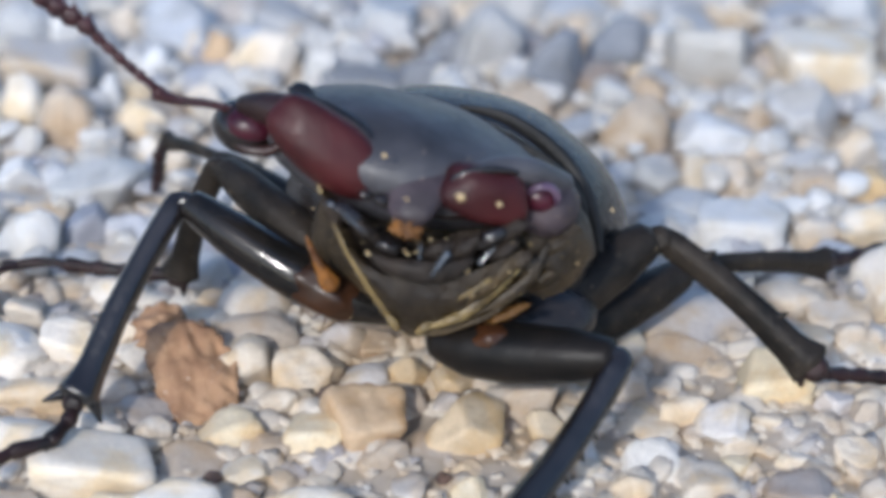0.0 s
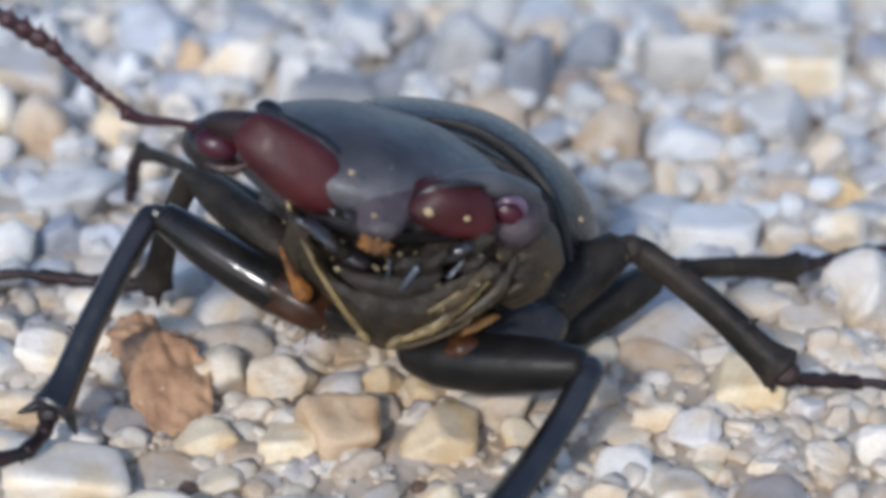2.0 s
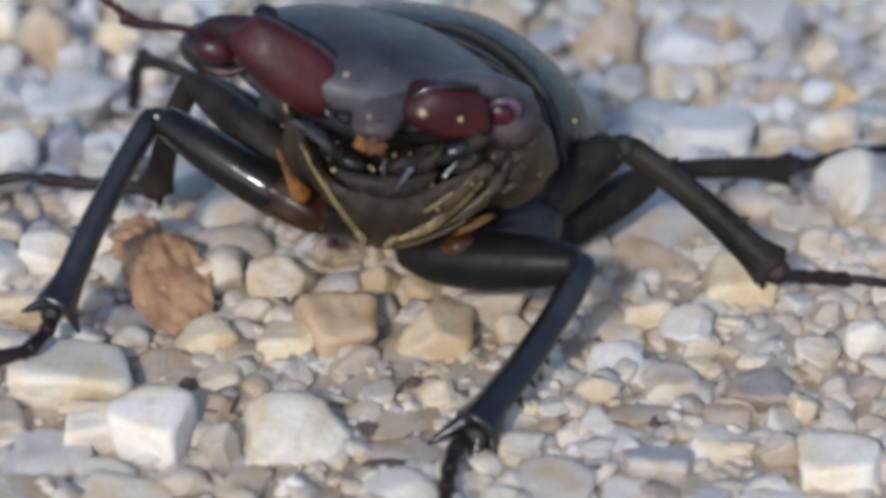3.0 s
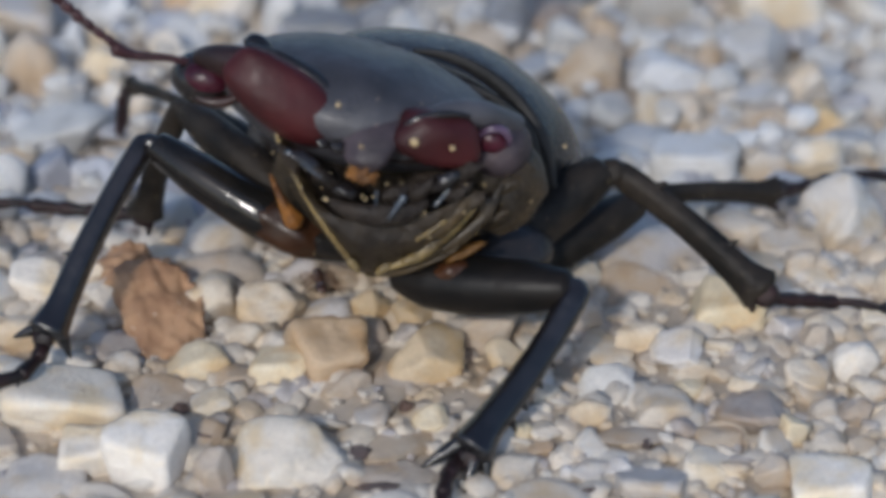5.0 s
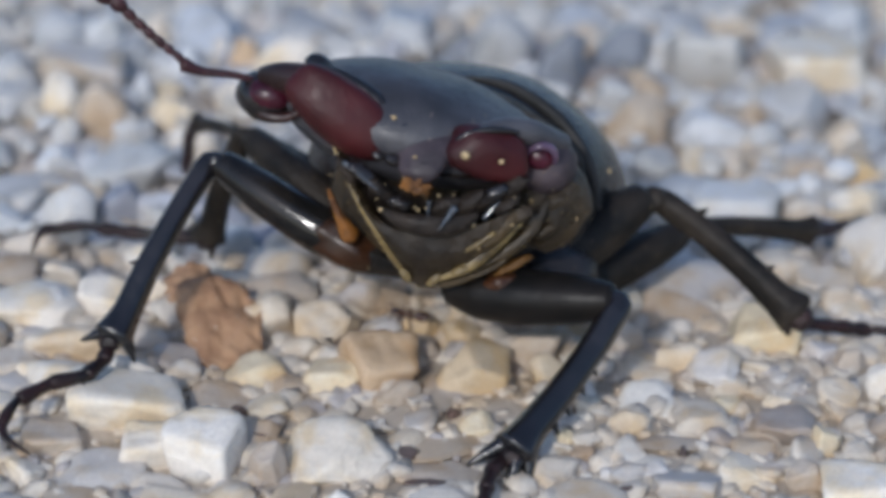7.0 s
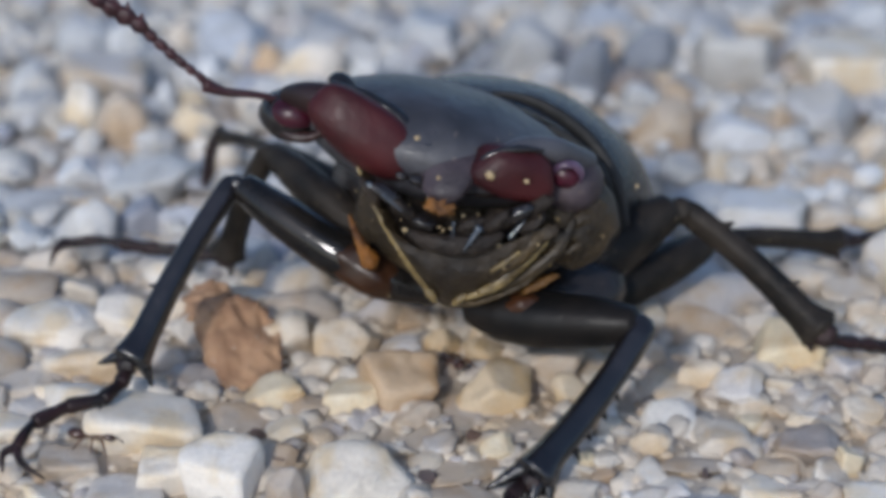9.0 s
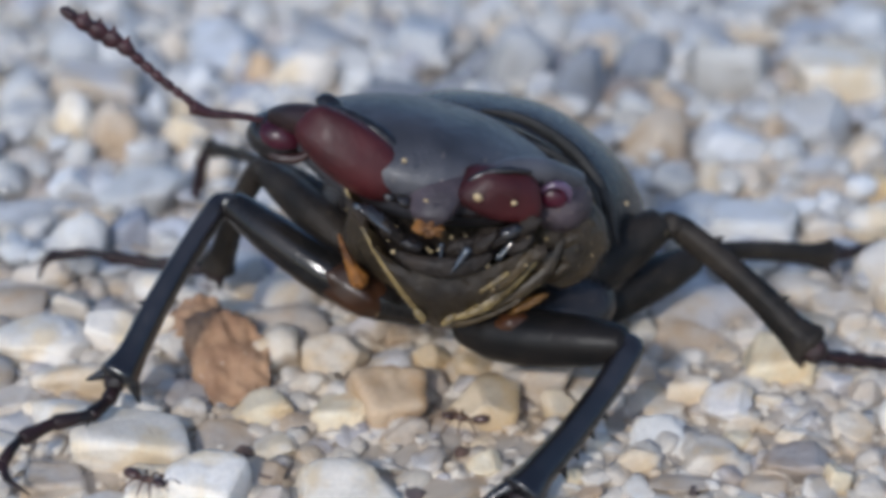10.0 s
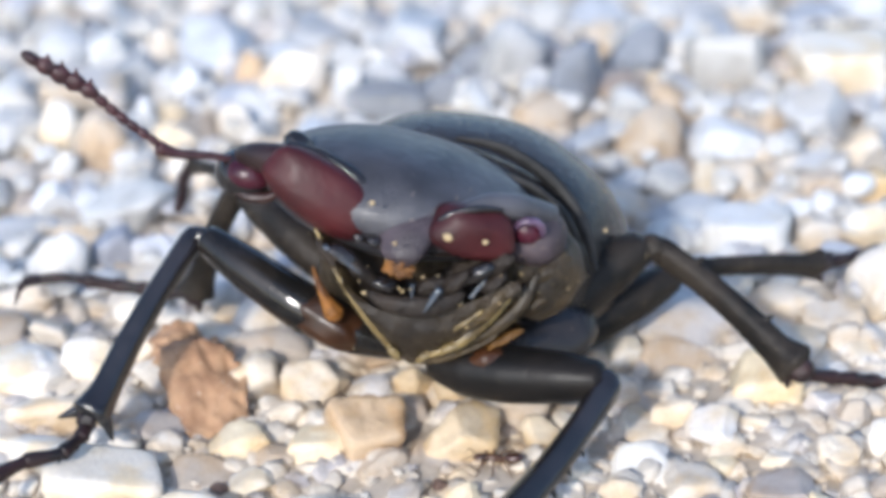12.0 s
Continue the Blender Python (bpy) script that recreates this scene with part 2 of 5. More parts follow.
def tube(bm, points, radii, sides=14, steps=5, flat=1.0, across=(0, 0, 1), ridges=0.0):
    """A limb along the points with the given radii; flat: how much thinner it is along the direction across; ridges: depth of long ridges."""
    path = glide(points, steps)
    at = np.linspace(0, len(points) - 1, len(path))
    width = np.interp(at, range(len(points)), radii)
    rings = []
    for i, p in enumerate(path):
        way = (path[min(i + 1, len(path) - 1)] - path[max(i - 1, 0)]).normalized()
        side = way.cross(Vector(across))
        side = side.normalized() if side.length > 1e-6 else way.orthogonal().normalized()
        up = side.cross(way).normalized()
        rings.append([bm.verts.new(p + (side * math.cos(a) + up * math.sin(a) * flat) * width[i] * (1 + ridges * math.cos(5 * a)))
                      for a in (2 * math.pi * k / sides for k in range(sides))])
    for a, b in zip(rings, rings[1:]):
        for k in range(sides):
            bm.faces.new((a[k], a[(k + 1) % sides], b[(k + 1) % sides], b[k]))
    for ring, end, sign in ((rings[0], path[0] - (path[1] - path[0]).normalized() * width[0] * 0.6, -1),
                            (rings[-1], path[-1] + (path[-1] - path[-2]).normalized() * width[-1] * 0.6, 1)):
        tip = bm.verts.new(end)
        for k in range(sides):
            bm.faces.new((ring[(k + 1) % sides], ring[k], tip) if sign < 0 else (ring[k], ring[(k + 1) % sides], tip))
    return bm


def loft(bm, loops, closed=True):
    """A skin over rows of places, each row of the same count."""
    rows = [[bm.verts.new(p) for p in row] for row in loops]
    n = len(rows[0])
    for a, b in zip(rows, rows[1:]):
        for k in range(n if closed else n - 1):
            bm.faces.new((a[k], a[(k + 1) % n], b[(k + 1) % n], b[k]))
    return bm


def spine(bm, root, tip, width):
    return tube(bm, [root, tuple(0.5 * (Vector(root) + Vector(tip))), tip], [width, width * 0.62, width * 0.12], 8, 3)


# ---- ground: a sheet of stone dust to the horizon ----
GROUND_Z = -1.25


def bed_height(x, y):
    """The uneven dust bed between the stones, in millimetres."""
    back = min(max((y + 18) / 10, 0.0), 1.0)      # the stones lie looser and deeper behind the beetle
    return GROUND_Z + 0.14 - 1.4 * back + 0.3 * noise.noise(Vector((x * 0.15, y * 0.15, 0))) + 0.12 * noise.noise(Vector((x * 0.8, y * 0.8, 4)))


def make_ground():
    bm = bmesh.new()
    n, half = 200, 60.0
    for i in range(n + 1):
        for j in range(n + 1):
            x, y = (i / n * 2 - 1) * half, (j / n * 2 - 1) * half
            z = bed_height(x, y)
            bm.verts.new((x, y, z))
    bm.verts.ensure_lookup_table()
    for i in range(n):
        for j in range(n):
            a = i * (n + 1) + j
            bm.faces.new((bm.verts[a], bm.verts[a + n + 1], bm.verts[a + n + 2], bm.verts[a + 1]))
    edge = [e for e in bm.edges if e.is_boundary]
    for reach in (400.0, 4000.0, 300000.0):
        grown = bmesh.ops.extrude_edge_only(bm, edges=edge)["geom"]
        for v in grown:
            if isinstance(v, bmesh.types.BMVert):
                s = reach / max(abs(v.co.x), abs(v.co.y))
                v.co = Vector((v.co.x * s, v.co.y * s, v.co.z))
        edge = [e for e in grown if isinstance(e, bmesh.types.BMEdge)]
    bmesh.ops.recalc_face_normals(bm, faces=bm.faces)
    bmesh.ops.scale(bm, vec=(MM, MM, MM), verts=bm.verts)
    ob = new("ground", mesh_of("ground", bm, BED))
    return tagged(ob, "pale limestone gravel ground with loose pebbles and dust", "ground", kind="structure")


ground = make_ground()


# ---- beetle ----
beetle = new("stag_beetle")
beetle.matrix_basis = Matrix.Translation(mm(0, -24, GROUND_Z))
tagged(beetle, "large glossy black stag beetle with wine-red mandibles standing on gravel", "beetle")

BODY_PIVOT = (0.0, -30.0, 5.0)
ROLL = 13.0       # the body leans over to one side


def dome_shape(p):
    """Flatter below, fuller at the back and with a pinched front."""
    z = p.z * (1.0 if p.z > 0 else 0.22)
    return Vector((p.x * (1 - 0.10 * max(0, -p.y)), p.y, z))


def squarish(p):
    """A ball pressed towards a rounded block."""
    return Vector([math.copysign(abs(c) ** 0.88, c) for c in p]) * 0.95


def make_body():
    bm = blob(bmesh.new(), (1.1, -19.8, 4.8), (8.15, 6.8, 6.7), (0, ROLL, 0), 0.03, 1.6, 5, 2.0, dome_shape)
    blob(bm, (0.4, -21.8, 6.0), (5.0, 4.8, 2.4), (0, ROLL, 0), 0.05, 2.0, 4, 5.0)
    body = pivoted("body", bm, THORAX, beetle, BODY_PIVOT, "domed dusty black thorax")

    # hind body, sloping down behind the raised thorax, under two wing covers that meet in a seam
    part("abdomen", blob(bmesh.new(), (1.5, -9.7, 2.8), (5.6, 7.8, 2.3), (-10, ROLL, 0), 0.03, 1.5, 4, 4.0), THORAX, body, "black abdomen under the wing covers")
    for side in (-1, 1):
        half = blob(bmesh.new(), (1.5 + 0.04 * side, -9.5, 3.05), (6.0, 8.1, 2.6), (-10, ROLL, 0), 0.02, 1.2, 5, 6.0,
                    lambda p: Vector((side * max(side * p.x, 0.012), p.y, p.z if p.z > -0.25 else -0.25)))
        part("wing_cover", half, WING, body, "dark chestnut wing cover")

    # head capsule
    bm = blob(bmesh.new(), (-1.5, -25.6, 11.2), (6.2, 5.0, 2.7), (-14, ROLL, 0), 0.05, 2.2, 4, 1.0)
    part("head", bm, DOME, body, "broad dark head with a blue-grey sheen")
    part("face", tube(bmesh.new(), [(-0.3, -26.3, 12.1), (-0.45, -27.8, 12.35), (-0.75, -29.8, 12.0), (-0.95, -31.0, 11.4), (-1.0, -31.4, 11.0)], [2.1, 2.2, 1.6, 1.05, 0.65], 24, 8, 0.46, (0, 0, 1), 0.04), CLYPEUS, body, "mauve-grey face plate between the mandibles")

    # eyes: a dark socket with a red facet field
    part("eye_socket", blob(bmesh.new(), (-8.1, -27.2, 13.0), (1.5, 1.3, 1.2), (0, ROLL, 0), 0.05, 2, 3), SHELL, body)
    part("eye", blob(bmesh.new(), (-7.95, -27.7, 13.3), (1.1, 0.9, 0.75), (0, ROLL, 0), 0.02, 2, 3), EYE, body, "dark red compound eye")
    part("eye_socket", blob(bmesh.new(), (4.6, -28.0, 10.4), (1.5, 1.4, 1.45), (0, ROLL, 0), 0.06, 2, 4), CLYPEUS, body, "mauve lobe round the eye")
    part("eye", blob(bmesh.new(), (4.3, -29.05, 11.2), (0.72, 0.5, 0.6), (0, ROLL, 0), 0.02, 2, 3), EYE, body, "dark red compound eye")
    # the crescent of reflected light on the eye, modelled as a thin tube
    part("eye_glint", tube(bmesh.new(), [(3.75, -29.4, 11.35), (3.9, -29.55, 11.75), (4.3, -29.6, 12.0), (4.75, -29.5, 11.9), (5.02, -29.4, 11.5), (5.0, -29.3, 11.0)], [0.06, 0.17, 0.2, 0.2, 0.2, 0.07], 12, 5), EYE_GLINT, body, "mauve highlight on the eye's edge, built as a rim")
    # brow that overhangs the mandible's foot
    part("brow", tube(bmesh.new(), [(-0.2, -29.6, 12.0), (1.3, -29.9, 12.55), (2.6, -29.5, 12.75), (3.9, -29.0, 12.4), (5.4, -28.0, 11.4)], [0.25, 0.4, 0.5, 0.6, 0.5], 14, 6), DOME, body, "dark brow over the mandible")

    # the eye's bridge runs on into the mandible
    part("canthus", tube(bmesh.new(), [(-8.3, -27.6, 14.1), (-7.4, -28.1, 14.3), (-6.3, -28.6, 14.2), (-5.6, -28.8, 13.7)], [0.45, 0.7, 0.95, 0.9], 16, 6, 0.8, (0, 1, 0)), CANTHUS, body, "dark red-brown bridge between eye and mandible")
    part("eye_lid", tube(bmesh.new(), [(-8.7, -28.1, 12.75), (-8.0, -28.4, 12.5), (-7.2, -28.5, 12.5), (-6.6, -28.6, 12.8)], [0.12, 0.24, 0.26, 0.14], 12, 6), CANTHUS, body, "dark lower lid of the eye")
    part("temple", blob(bmesh.new(), (-6.6, -27.0, 13.0), (1.7, 1.3, 1.0), (0, 25, 0), 0.08, 2, 3), DOME, body)
    # mandibles, seen end on
    left = blob(bmesh.new(), (-4.55, -29.3, 13.15), (3.0, 1.15, 1.52), (-22, 36, -12), 0.12, 1.1, 4, 3.0, squarish)
    part("mandible", left, MANDIBLE, body, "smooth wine-red mandible")
    right = blob(bmesh.new(), (1.95, -30.0, 11.75), (2.1, 1.2, 1.3), (-22, 16, 8), 0.14, 1.3, 4, 6.0, squarish)
    part("mandible", right, MANDIBLE, body, "smooth wine-red mandible with grit on it")
    # the head's dark front edge lies along the upper side of each mandible
    part("head_edge", tube(bmesh.new(), [(-6.2, -27.7, 14.65), (-4.8, -28.3, 14.45), (-3.3, -28.9, 13.75), (-2.45, -29.4, 12.75), (-2.0, -30.0, 11.6)], [0.28, 0.42, 0.46, 0.4, 0.16], 14, 7, 0.8, (0, 1, 0)), SHELL, body, "dark front edge of the head")
    part("head_edge", tube(bmesh.new(), [(0.15, -30.6, 11.9), (0.9, -30.6, 12.75), (2.2, -30.4, 13.05), (3.3, -30.1, 12.85)], [0.1, 0.2, 0.22, 0.1], 12, 7, 0.8, (0, 1, 0)), SHELL, body, "dark front edge of the head")
    # a knob on the crown and the toothed foot of the mandible
    part("horn", blob(bmesh.new(), (-5.75, -27.2, 14.55), (0.72, 0.55, 0.5), (0, 35, 0), 0.1, 2, 3), SHELL, body, "shiny black knob on the crown")
    for x, z, w in ((-2.2, 11.55, 0.34), (-2.9, 11.75, 0.22), (-0.35, 11.5, 0.26)):
        part("tooth", blob(bmesh.new(), (x, -30.7, z), (w * 1.3, w, w * 0.8), (0, 30, 0), 0.35, 2, 3, x), SHELL, body)

    # open mouth: a bowl that comes to a point below, bronze near its raised golden edge and dark inside
    edge = [(-5.1, -29.5, 12.1), (-4.3, -30.2, 10.3), (-3.0, -30.9, 8.2), (-1.9, -30.7, 6.4), (-0.9, -30.3, 5.15), (0.4, -30.5, 5.4), (1.6, -30.6, 5.9), (2.9, -30.4, 6.6),
            (4.2, -29.8, 7.8), (4.7, -29.2, 9.4), (3.4, -29.8, 10.6), (1.5, -30.4, 10.7), (-0.6, -30.6, 10.9), (-2.6, -30.4, 11.6), (-4.2, -29.8, 12.3)]
    ring = glide(edge + edge[:1], 5)[:-1]
    deep = Vector((-0.2, -28.4, 9.0))

    lip_width = np.interp(range(len(ring)), [0, 15, 21, 30, 42, 48, 74], [0.08, 0.17, 0.5, 0.5, 0.46, 0.08, 0.06])

    def inward(share, sink):
        """The mouth's edge drawn towards its depth, with small folds; on the lip as wide as the lip is there."""
        out = []
        for k, p in enumerate(ring):
            q = p.lerp(deep, max(share, lip_width[k]))
            q.y += sink + 0.18 * share * noise.noise(p * 1.7)
            q += Vector((0.05, 0, 0.05)) * noise.noise(p * 2.6 + Vector((share * 4, 0, 0)))
            out.append(q)
        return out
    part("mouth", loft(bmesh.new(), [inward(0.0, 0.1), inward(0.08, 0.5), inward(0.3, 1.0), inward(0.6, 1.4), inward(0.8, 1.7), inward(0.97, 1.9)]), GAP, body, "dark hollow mouth")

    # chin plate: bronze and bulging, between the two sides of the jaw, down to a point
    high = glide([(-3.75, -30.7, 9.7), (-2.5, -31.0, 8.55), (-0.6, -31.15, 8.15), (1.4, -31.05, 8.55), (2.9, -30.8, 9.2), (4.05, -30.2, 9.4)], 6)
    low = glide([(-3.65, -30.6, 9.3), (-2.65, -30.6, 7.55), (-1.4, -30.5, 5.5), (-0.3, -30.5, 5.5), (1.45, -30.5, 6.4), (4.1, -30.0, 8.9)], 6)
    rows = []
    for k in range(9):
        s = k / 8
        row = []
        for a, b in zip(high, low):
            q = a.lerp(b, s)
            q.y -= 0.45 * math.sin(s * math.pi) + 0.12 * noise.noise(q * 1.3) + 0.06 * math.sin(q.x * 5 + q.z * 3)
            row.append(q)
        rows.append(row)
    part("chin_plate", loft(bmesh.new(), rows, False), CHIN, body, "dark bronze chin plate")
    part("labium", tube(bmesh.new(), [(-2.6, -31.2, 9.3), (-1.7, -31.5, 8.95), (-0.4, -31.6, 8.8), (0.8, -31.5, 8.95), (1.6, -31.2, 9.3)], [0.15, 0.4, 0.55, 0.46, 0.15], 16, 7, 0.75, (0, 1, 0)), GAP, body, "glossy black lower lip")
    # small black jaws and lobes crowded inside the mouth
    lobes = ((-3.6, -30.9, 11.0, 0.85, 0.34, 38), (-2.8, -31.1, 10.3, 0.75, 0.3, 40), (-4.3, -30.6, 10.9, 0.8, 0.25, 58), (-1.9, -31.2, 9.75, 0.6, 0.32, 20), (0.2, -31.3, 9.75, 0.7, 0.36, -15),
             (1.2, -31.3, 9.9, 0.8, 0.34, -38), (2.2, -31.0, 10.2, 0.85, 0.36, -30), (3.1, -30.6, 10.4, 0.8, 0.4, -40), (2.9, -30.9, 9.7, 0.7, 0.28, -35))
    for k, (x, y, z, a, b, turn) in enumerate(lobes):
        part("mouth_lobe", blob(bmesh.new(), (x, y, z), (a, 0.4, b), (0, turn, 0), 0.3, 2.0, 3, k * 1.7), GAP if k % 3 else SHELL, body, "glossy black lobe of the mouth")
    for x, y, z, turn in ((-1.55, -30.85, 5.95, 55), (-0.25, -30.75, 5.75, -45), (0.95, -30.95, 6.35, -20)):
        part("chin_tip", blob(bmesh.new(), (x, y, z), (0.44, 0.22, 0.2), (0, turn, 0), 0.3, 2.4, 3, x), RIM, body, "golden tip of the chin")
    for gold, reach, course in ((True, 0.26, [(-0.1, -30.8, 5.75), (1.3, -30.9, 6.5), (2.5, -30.7, 7.5), (3.6, -30.4, 8.6)]), (False, 0.34, [(0.9, -30.9, 6.9), (2.0, -31.0, 7.7), (3.0, -30.8, 8.6), (3.7, -30.4, 9.4)]),
                                (False, 0.3, [(1.6, -30.5, 6.1), (2.9, -30.3, 6.9), (4.1, -29.9, 7.9), (4.8, -29.3, 9.2)]), (True, 0.12, [(0.4, -31.1, 7.0), (1.5, -31.3, 7.7), (2.4, -31.2, 8.4)])):
        part("fold", tube(bmesh.new(), course, [0.08] + [reach] * (len(course) - 2) + [0.1], 12, 6, 0.5, (0, 1, 0), 0.14), RIM if gold else THROAT, body, "golden-brown fold of the lower lip")
    under = [[p for p in ring[:41]]]
    for share, back in ((0.06, 0.6), (0.12, 1.6), (0.2, 3.2), (0.3, 5.0)):
        under.append([p.lerp(Vector((0.2, p.y, 8.0)), share) + Vector((0, back, 0.12 * noise.noise(p * 2)))for p in ring[:41]])
    part("throat", loft(bmesh.new(), under, False), CHEEK, body, "bronze throat plate")
    part("rim", tube(bmesh.new(), edge[:5], [0.05, 0.1, 0.12, 0.16, 0.1], 10, 6, 0.55, (0, 1, 0)), RIM, body, "golden-brown rim of the mouth")
    part("rim", tube(bmesh.new(), [edge[8], edge[7], edge[6], edge[5], edge[4]], [0.04, 0.08, 0.11, 0.16, 0.12], 10, 5, 0.6, (0, 1, 0)), THROAT, body, "golden-brown rim of the mouth")
    part("cheek", blob(bmesh.new(), (4.7, -27.3, 8.2), (2.1, 2.0, 2.2), (0, 30, 0), 0.12, 2.2, 4, 7.0), CHEEK, body, "olive-black cheek")
    for x, y, z, a, b, turn in ((4.0, -29.5, 8.2, 0.75, 0.4, -42), (5.05, -28.9, 8.85, 0.8, 0.45, -35), (4.6, -29.3, 7.6, 0.8, 0.3, -38), (5.8, -28.2, 9.2, 0.6, 0.4, -55)):
        part("cheek_fold", blob(bmesh.new(), (x, y, z), (a, 0.35, b), (0, turn, 0), 0.25, 2.2, 3, x), THROAT, body, "golden-brown fold of the cheek")
    part("hair_pad", blob(bmesh.new(), (-1.2, -31.5, 10.7), (0.62, 0.35, 0.34), (0, ROLL, 0), 0.6, 3, 4, 2.0), HAIR, body, "orange hair pad at the mouth")
    part("joint_skin", blob(bmesh.new(), (3.3, -29.95, 6.2), (1.0, 0.26, 0.2), (0, -30, 0), 0.5, 3, 3, 4.0), AMBER, body, "amber skin of the leg joint")

    part("neck_roll", blob(bmesh.new(), (2.2, -23.4, 9.4), (5.0, 2.3, 2.3), (0, ROLL + 12, 0), 0.05, 1.5, 4, 3.0), THORAX, body, "dark fold between head and thorax")
    part("belly", blob(bmesh.new(), (3.6, -24.6, 3.3), (4.0, 2.6, 1.9), (0, 2, 0), 0.08, 1.5, 4, 5.0), THORAX, body, "dark underside between the legs")
    part("neck", blob(bmesh.new(), (-1.2, -25.2, 7.6), (4.2, 2.6, 4.2), (0, ROLL, 0), 0.1, 1.5, 4, 9.0), CHEEK, body, "dark underside of the neck")
    # raised edges of the collar where the head meets the thorax
    part("collar", tube(bmesh.new(), [(0.9, -22.2, 12.2), (3.0, -22.6, 11.9), (5.2, -23.1, 10.6), (6.7, -24.1, 8.9), (7.4, -25.1, 6.9)], [0.1, 0.3, 0.4, 0.34, 0.1], 12, 6, 0.6, (0, 1, 0)), COLLAR, body, "raised front edge of the thorax")
    part("collar", tube(bmesh.new(), [(0.8, -24.9, 12.1), (2.5, -24.9, 11.95), (4.5, -25.3, 11.3), (6.0, -25.8, 10.1), (6.6, -26.3, 8.8)], [0.06, 0.2, 0.28, 0.24, 0.08], 12, 6, 0.6, (0, 1, 0)), COLLAR, body, "hind edge of the head")
    # bristles round the mouth
    rng = random.Random(4)
    bm = bmesh.new()
    for _ in range(90):
        p = rng.choice(ring[6:46])
        q = p.lerp(deep, rng.uniform(0.03, 0.12)) + Vector((rng.gauss(0, 0.2), -rng.uniform(0.1, 0.4), rng.gauss(0, 0.2)))
        spine(bm, tuple(p), tuple(q), 0.024)
    part("bristles", bm, THROAT, body, "short golden bristles")

    # palps in the mouth
    for a, b, w in (((0.6, -31.9, 9.9), (-0.1, -32.3, 8.9), 0.19), ((-0.55, -32.0, 10.2), (-0.6, -32.2, 9.5), 0.1),
                    ((-4.4, -31.0, 11.5), (-2.8, -31.5, 10.4), 0.15), ((1.9, -31.2, 9.1), (2.6, -31.0, 9.9), 0.15)):
        part("palp", spine(bmesh.new(), a, b, w), PALP, body)
    # sand grains stuck to it
    for x, y, z, r in ((1.0, -31.35, 12.2, 0.24), (1.4, -31.0, 8.7, 0.22), (2.6, -31.25, 11.9, 0.14), (1.7, -30.9, 8.0, 0.15), (-1.2, -32.6, 12.6, 0.11), (-2.7, -31.7, 9.6, 0.12), (1.7, -31.2, 7.6, 0.12),
                       (-2.2, -31.6, 14.0, 0.14), (7.8, -24.0, 8.4, 0.13), (5.2, -27.5, 8.0, 0.12)):
        part("grit", blob(bmesh.new(), (x, y, z), (r, r * 0.7, r * 0.9), (20, 40, 10), 0.5, 1.4, 1, x), SAND_AND_GLINT, body)

    # tiny pale specks that imitate the bright glints in the mouth
    sparkle = random.Random(12)
    for _ in range(13):
        x = sparkle.uniform(-3.8, 3.9)
        z = 8.2 + sparkle.uniform(0.0, 3.0) + 0.12 * abs(x)
        size = sparkle.uniform(0.03, 0.08)
        part("grit", blob(bmesh.new(), (x, -31.35 + 0.08 * abs(x), z), (size * sparkle.uniform(1, 2.2), size, size), (0, sparkle.uniform(-60, 60), 0), 0.4, 1.4, 1, x), SAND_AND_GLINT, body)

    # antenna: long first joint, elbow, a row of small joints and a comb-shaped club
    feeler = part("antenna", tube(bmesh.new(), [(-8.2, -27.4, 13.7), (-9.6, -27.8, 14.2), (-11.0, -28.0, 14.4), (-11.8, -28.1, 14.75)], [0.16, 0.17, 0.22, 0.36], 10, 5), ANTENNA, body, "thin red-brown elbowed antenna")
    bead_from, bead_to = Vector((-12.0, -28.1, 15.1)), Vector((-14.6, -28.1, 17.5))
    bm = bmesh.new()
    for k in range(7):
        p = bead_from.lerp(bead_to, k / 6)
        p.z -= 0.10 * math.sin(k / 6 * math.pi)
        blob(bm, p, (0.40, 0.22, 0.19 + 0.015 * k), (0, 43, 0), 0.12, 2, 3, k)
    part("antenna_joints", bm, ANTENNA, body)
    bm = bmesh.new()
    club_to = Vector((-17.2, -28.1, 19.2))
    for k in range(5):
        p = bead_to.lerp(club_to, (k + 0.1) / 4.4)
        wide = (0.36, 0.46, 0.44, 0.38, 0.26)[k]
        blob(bm, p, (0.50, 0.3, wide), (0, 34, 0), 0.14, 2, 3, k + 3)
        if k < 4:
            spine(bm, p + Vector((0.1, 0, 0.1)), p + Vector((0.16, 0, wide + 0.22)), 0.2)
    part("antenna_club", bm, ANTENNA, body, "comb-shaped red-brown club")
    return body


body = make_body()


def tarsus_of(leg, points, width=0.26, claws=()):
    """Four small joints and a long last one with a pair of hooked claws."""
    bm = bmesh.new()
    count = len(points) - 1
    for k, (a, b) in enumerate(zip(points, points[1:])):
        a, b = Vector(a), Vector(b)
        if k < count - 1:
            # a bell-shaped joint with a small tooth below
            tube(bm, [a, a.lerp(b, 0.35), a.lerp(b, 0.8), b], [width * 0.78, width * 0.85, width * 1.08, width * 1.0], 12, 3)
            spine(bm, b, b + (b - a).normalized() * width * 0.9 + Vector((0, 0, -width * 1.1)), width * 0.4)
        else:
            tube(bm, [a, a.lerp(b, 0.35) + Vector((0, 0, width * 0.4)), a.lerp(b, 0.75) + Vector((0, 0, width * 0.3)), b], [width * 0.55, width * 0.6, width * 0.8, width * 0.75], 12, 4)
    foot = part("tarsus", bm, TARSUS, leg, "jointed red-brown foot")
    for claw in claws:
        part("claw", tube(bmesh.new(), claw, [width * 0.65, width * 0.5, width * 0.12], 10, 5), TARSUS, leg)
    return foot


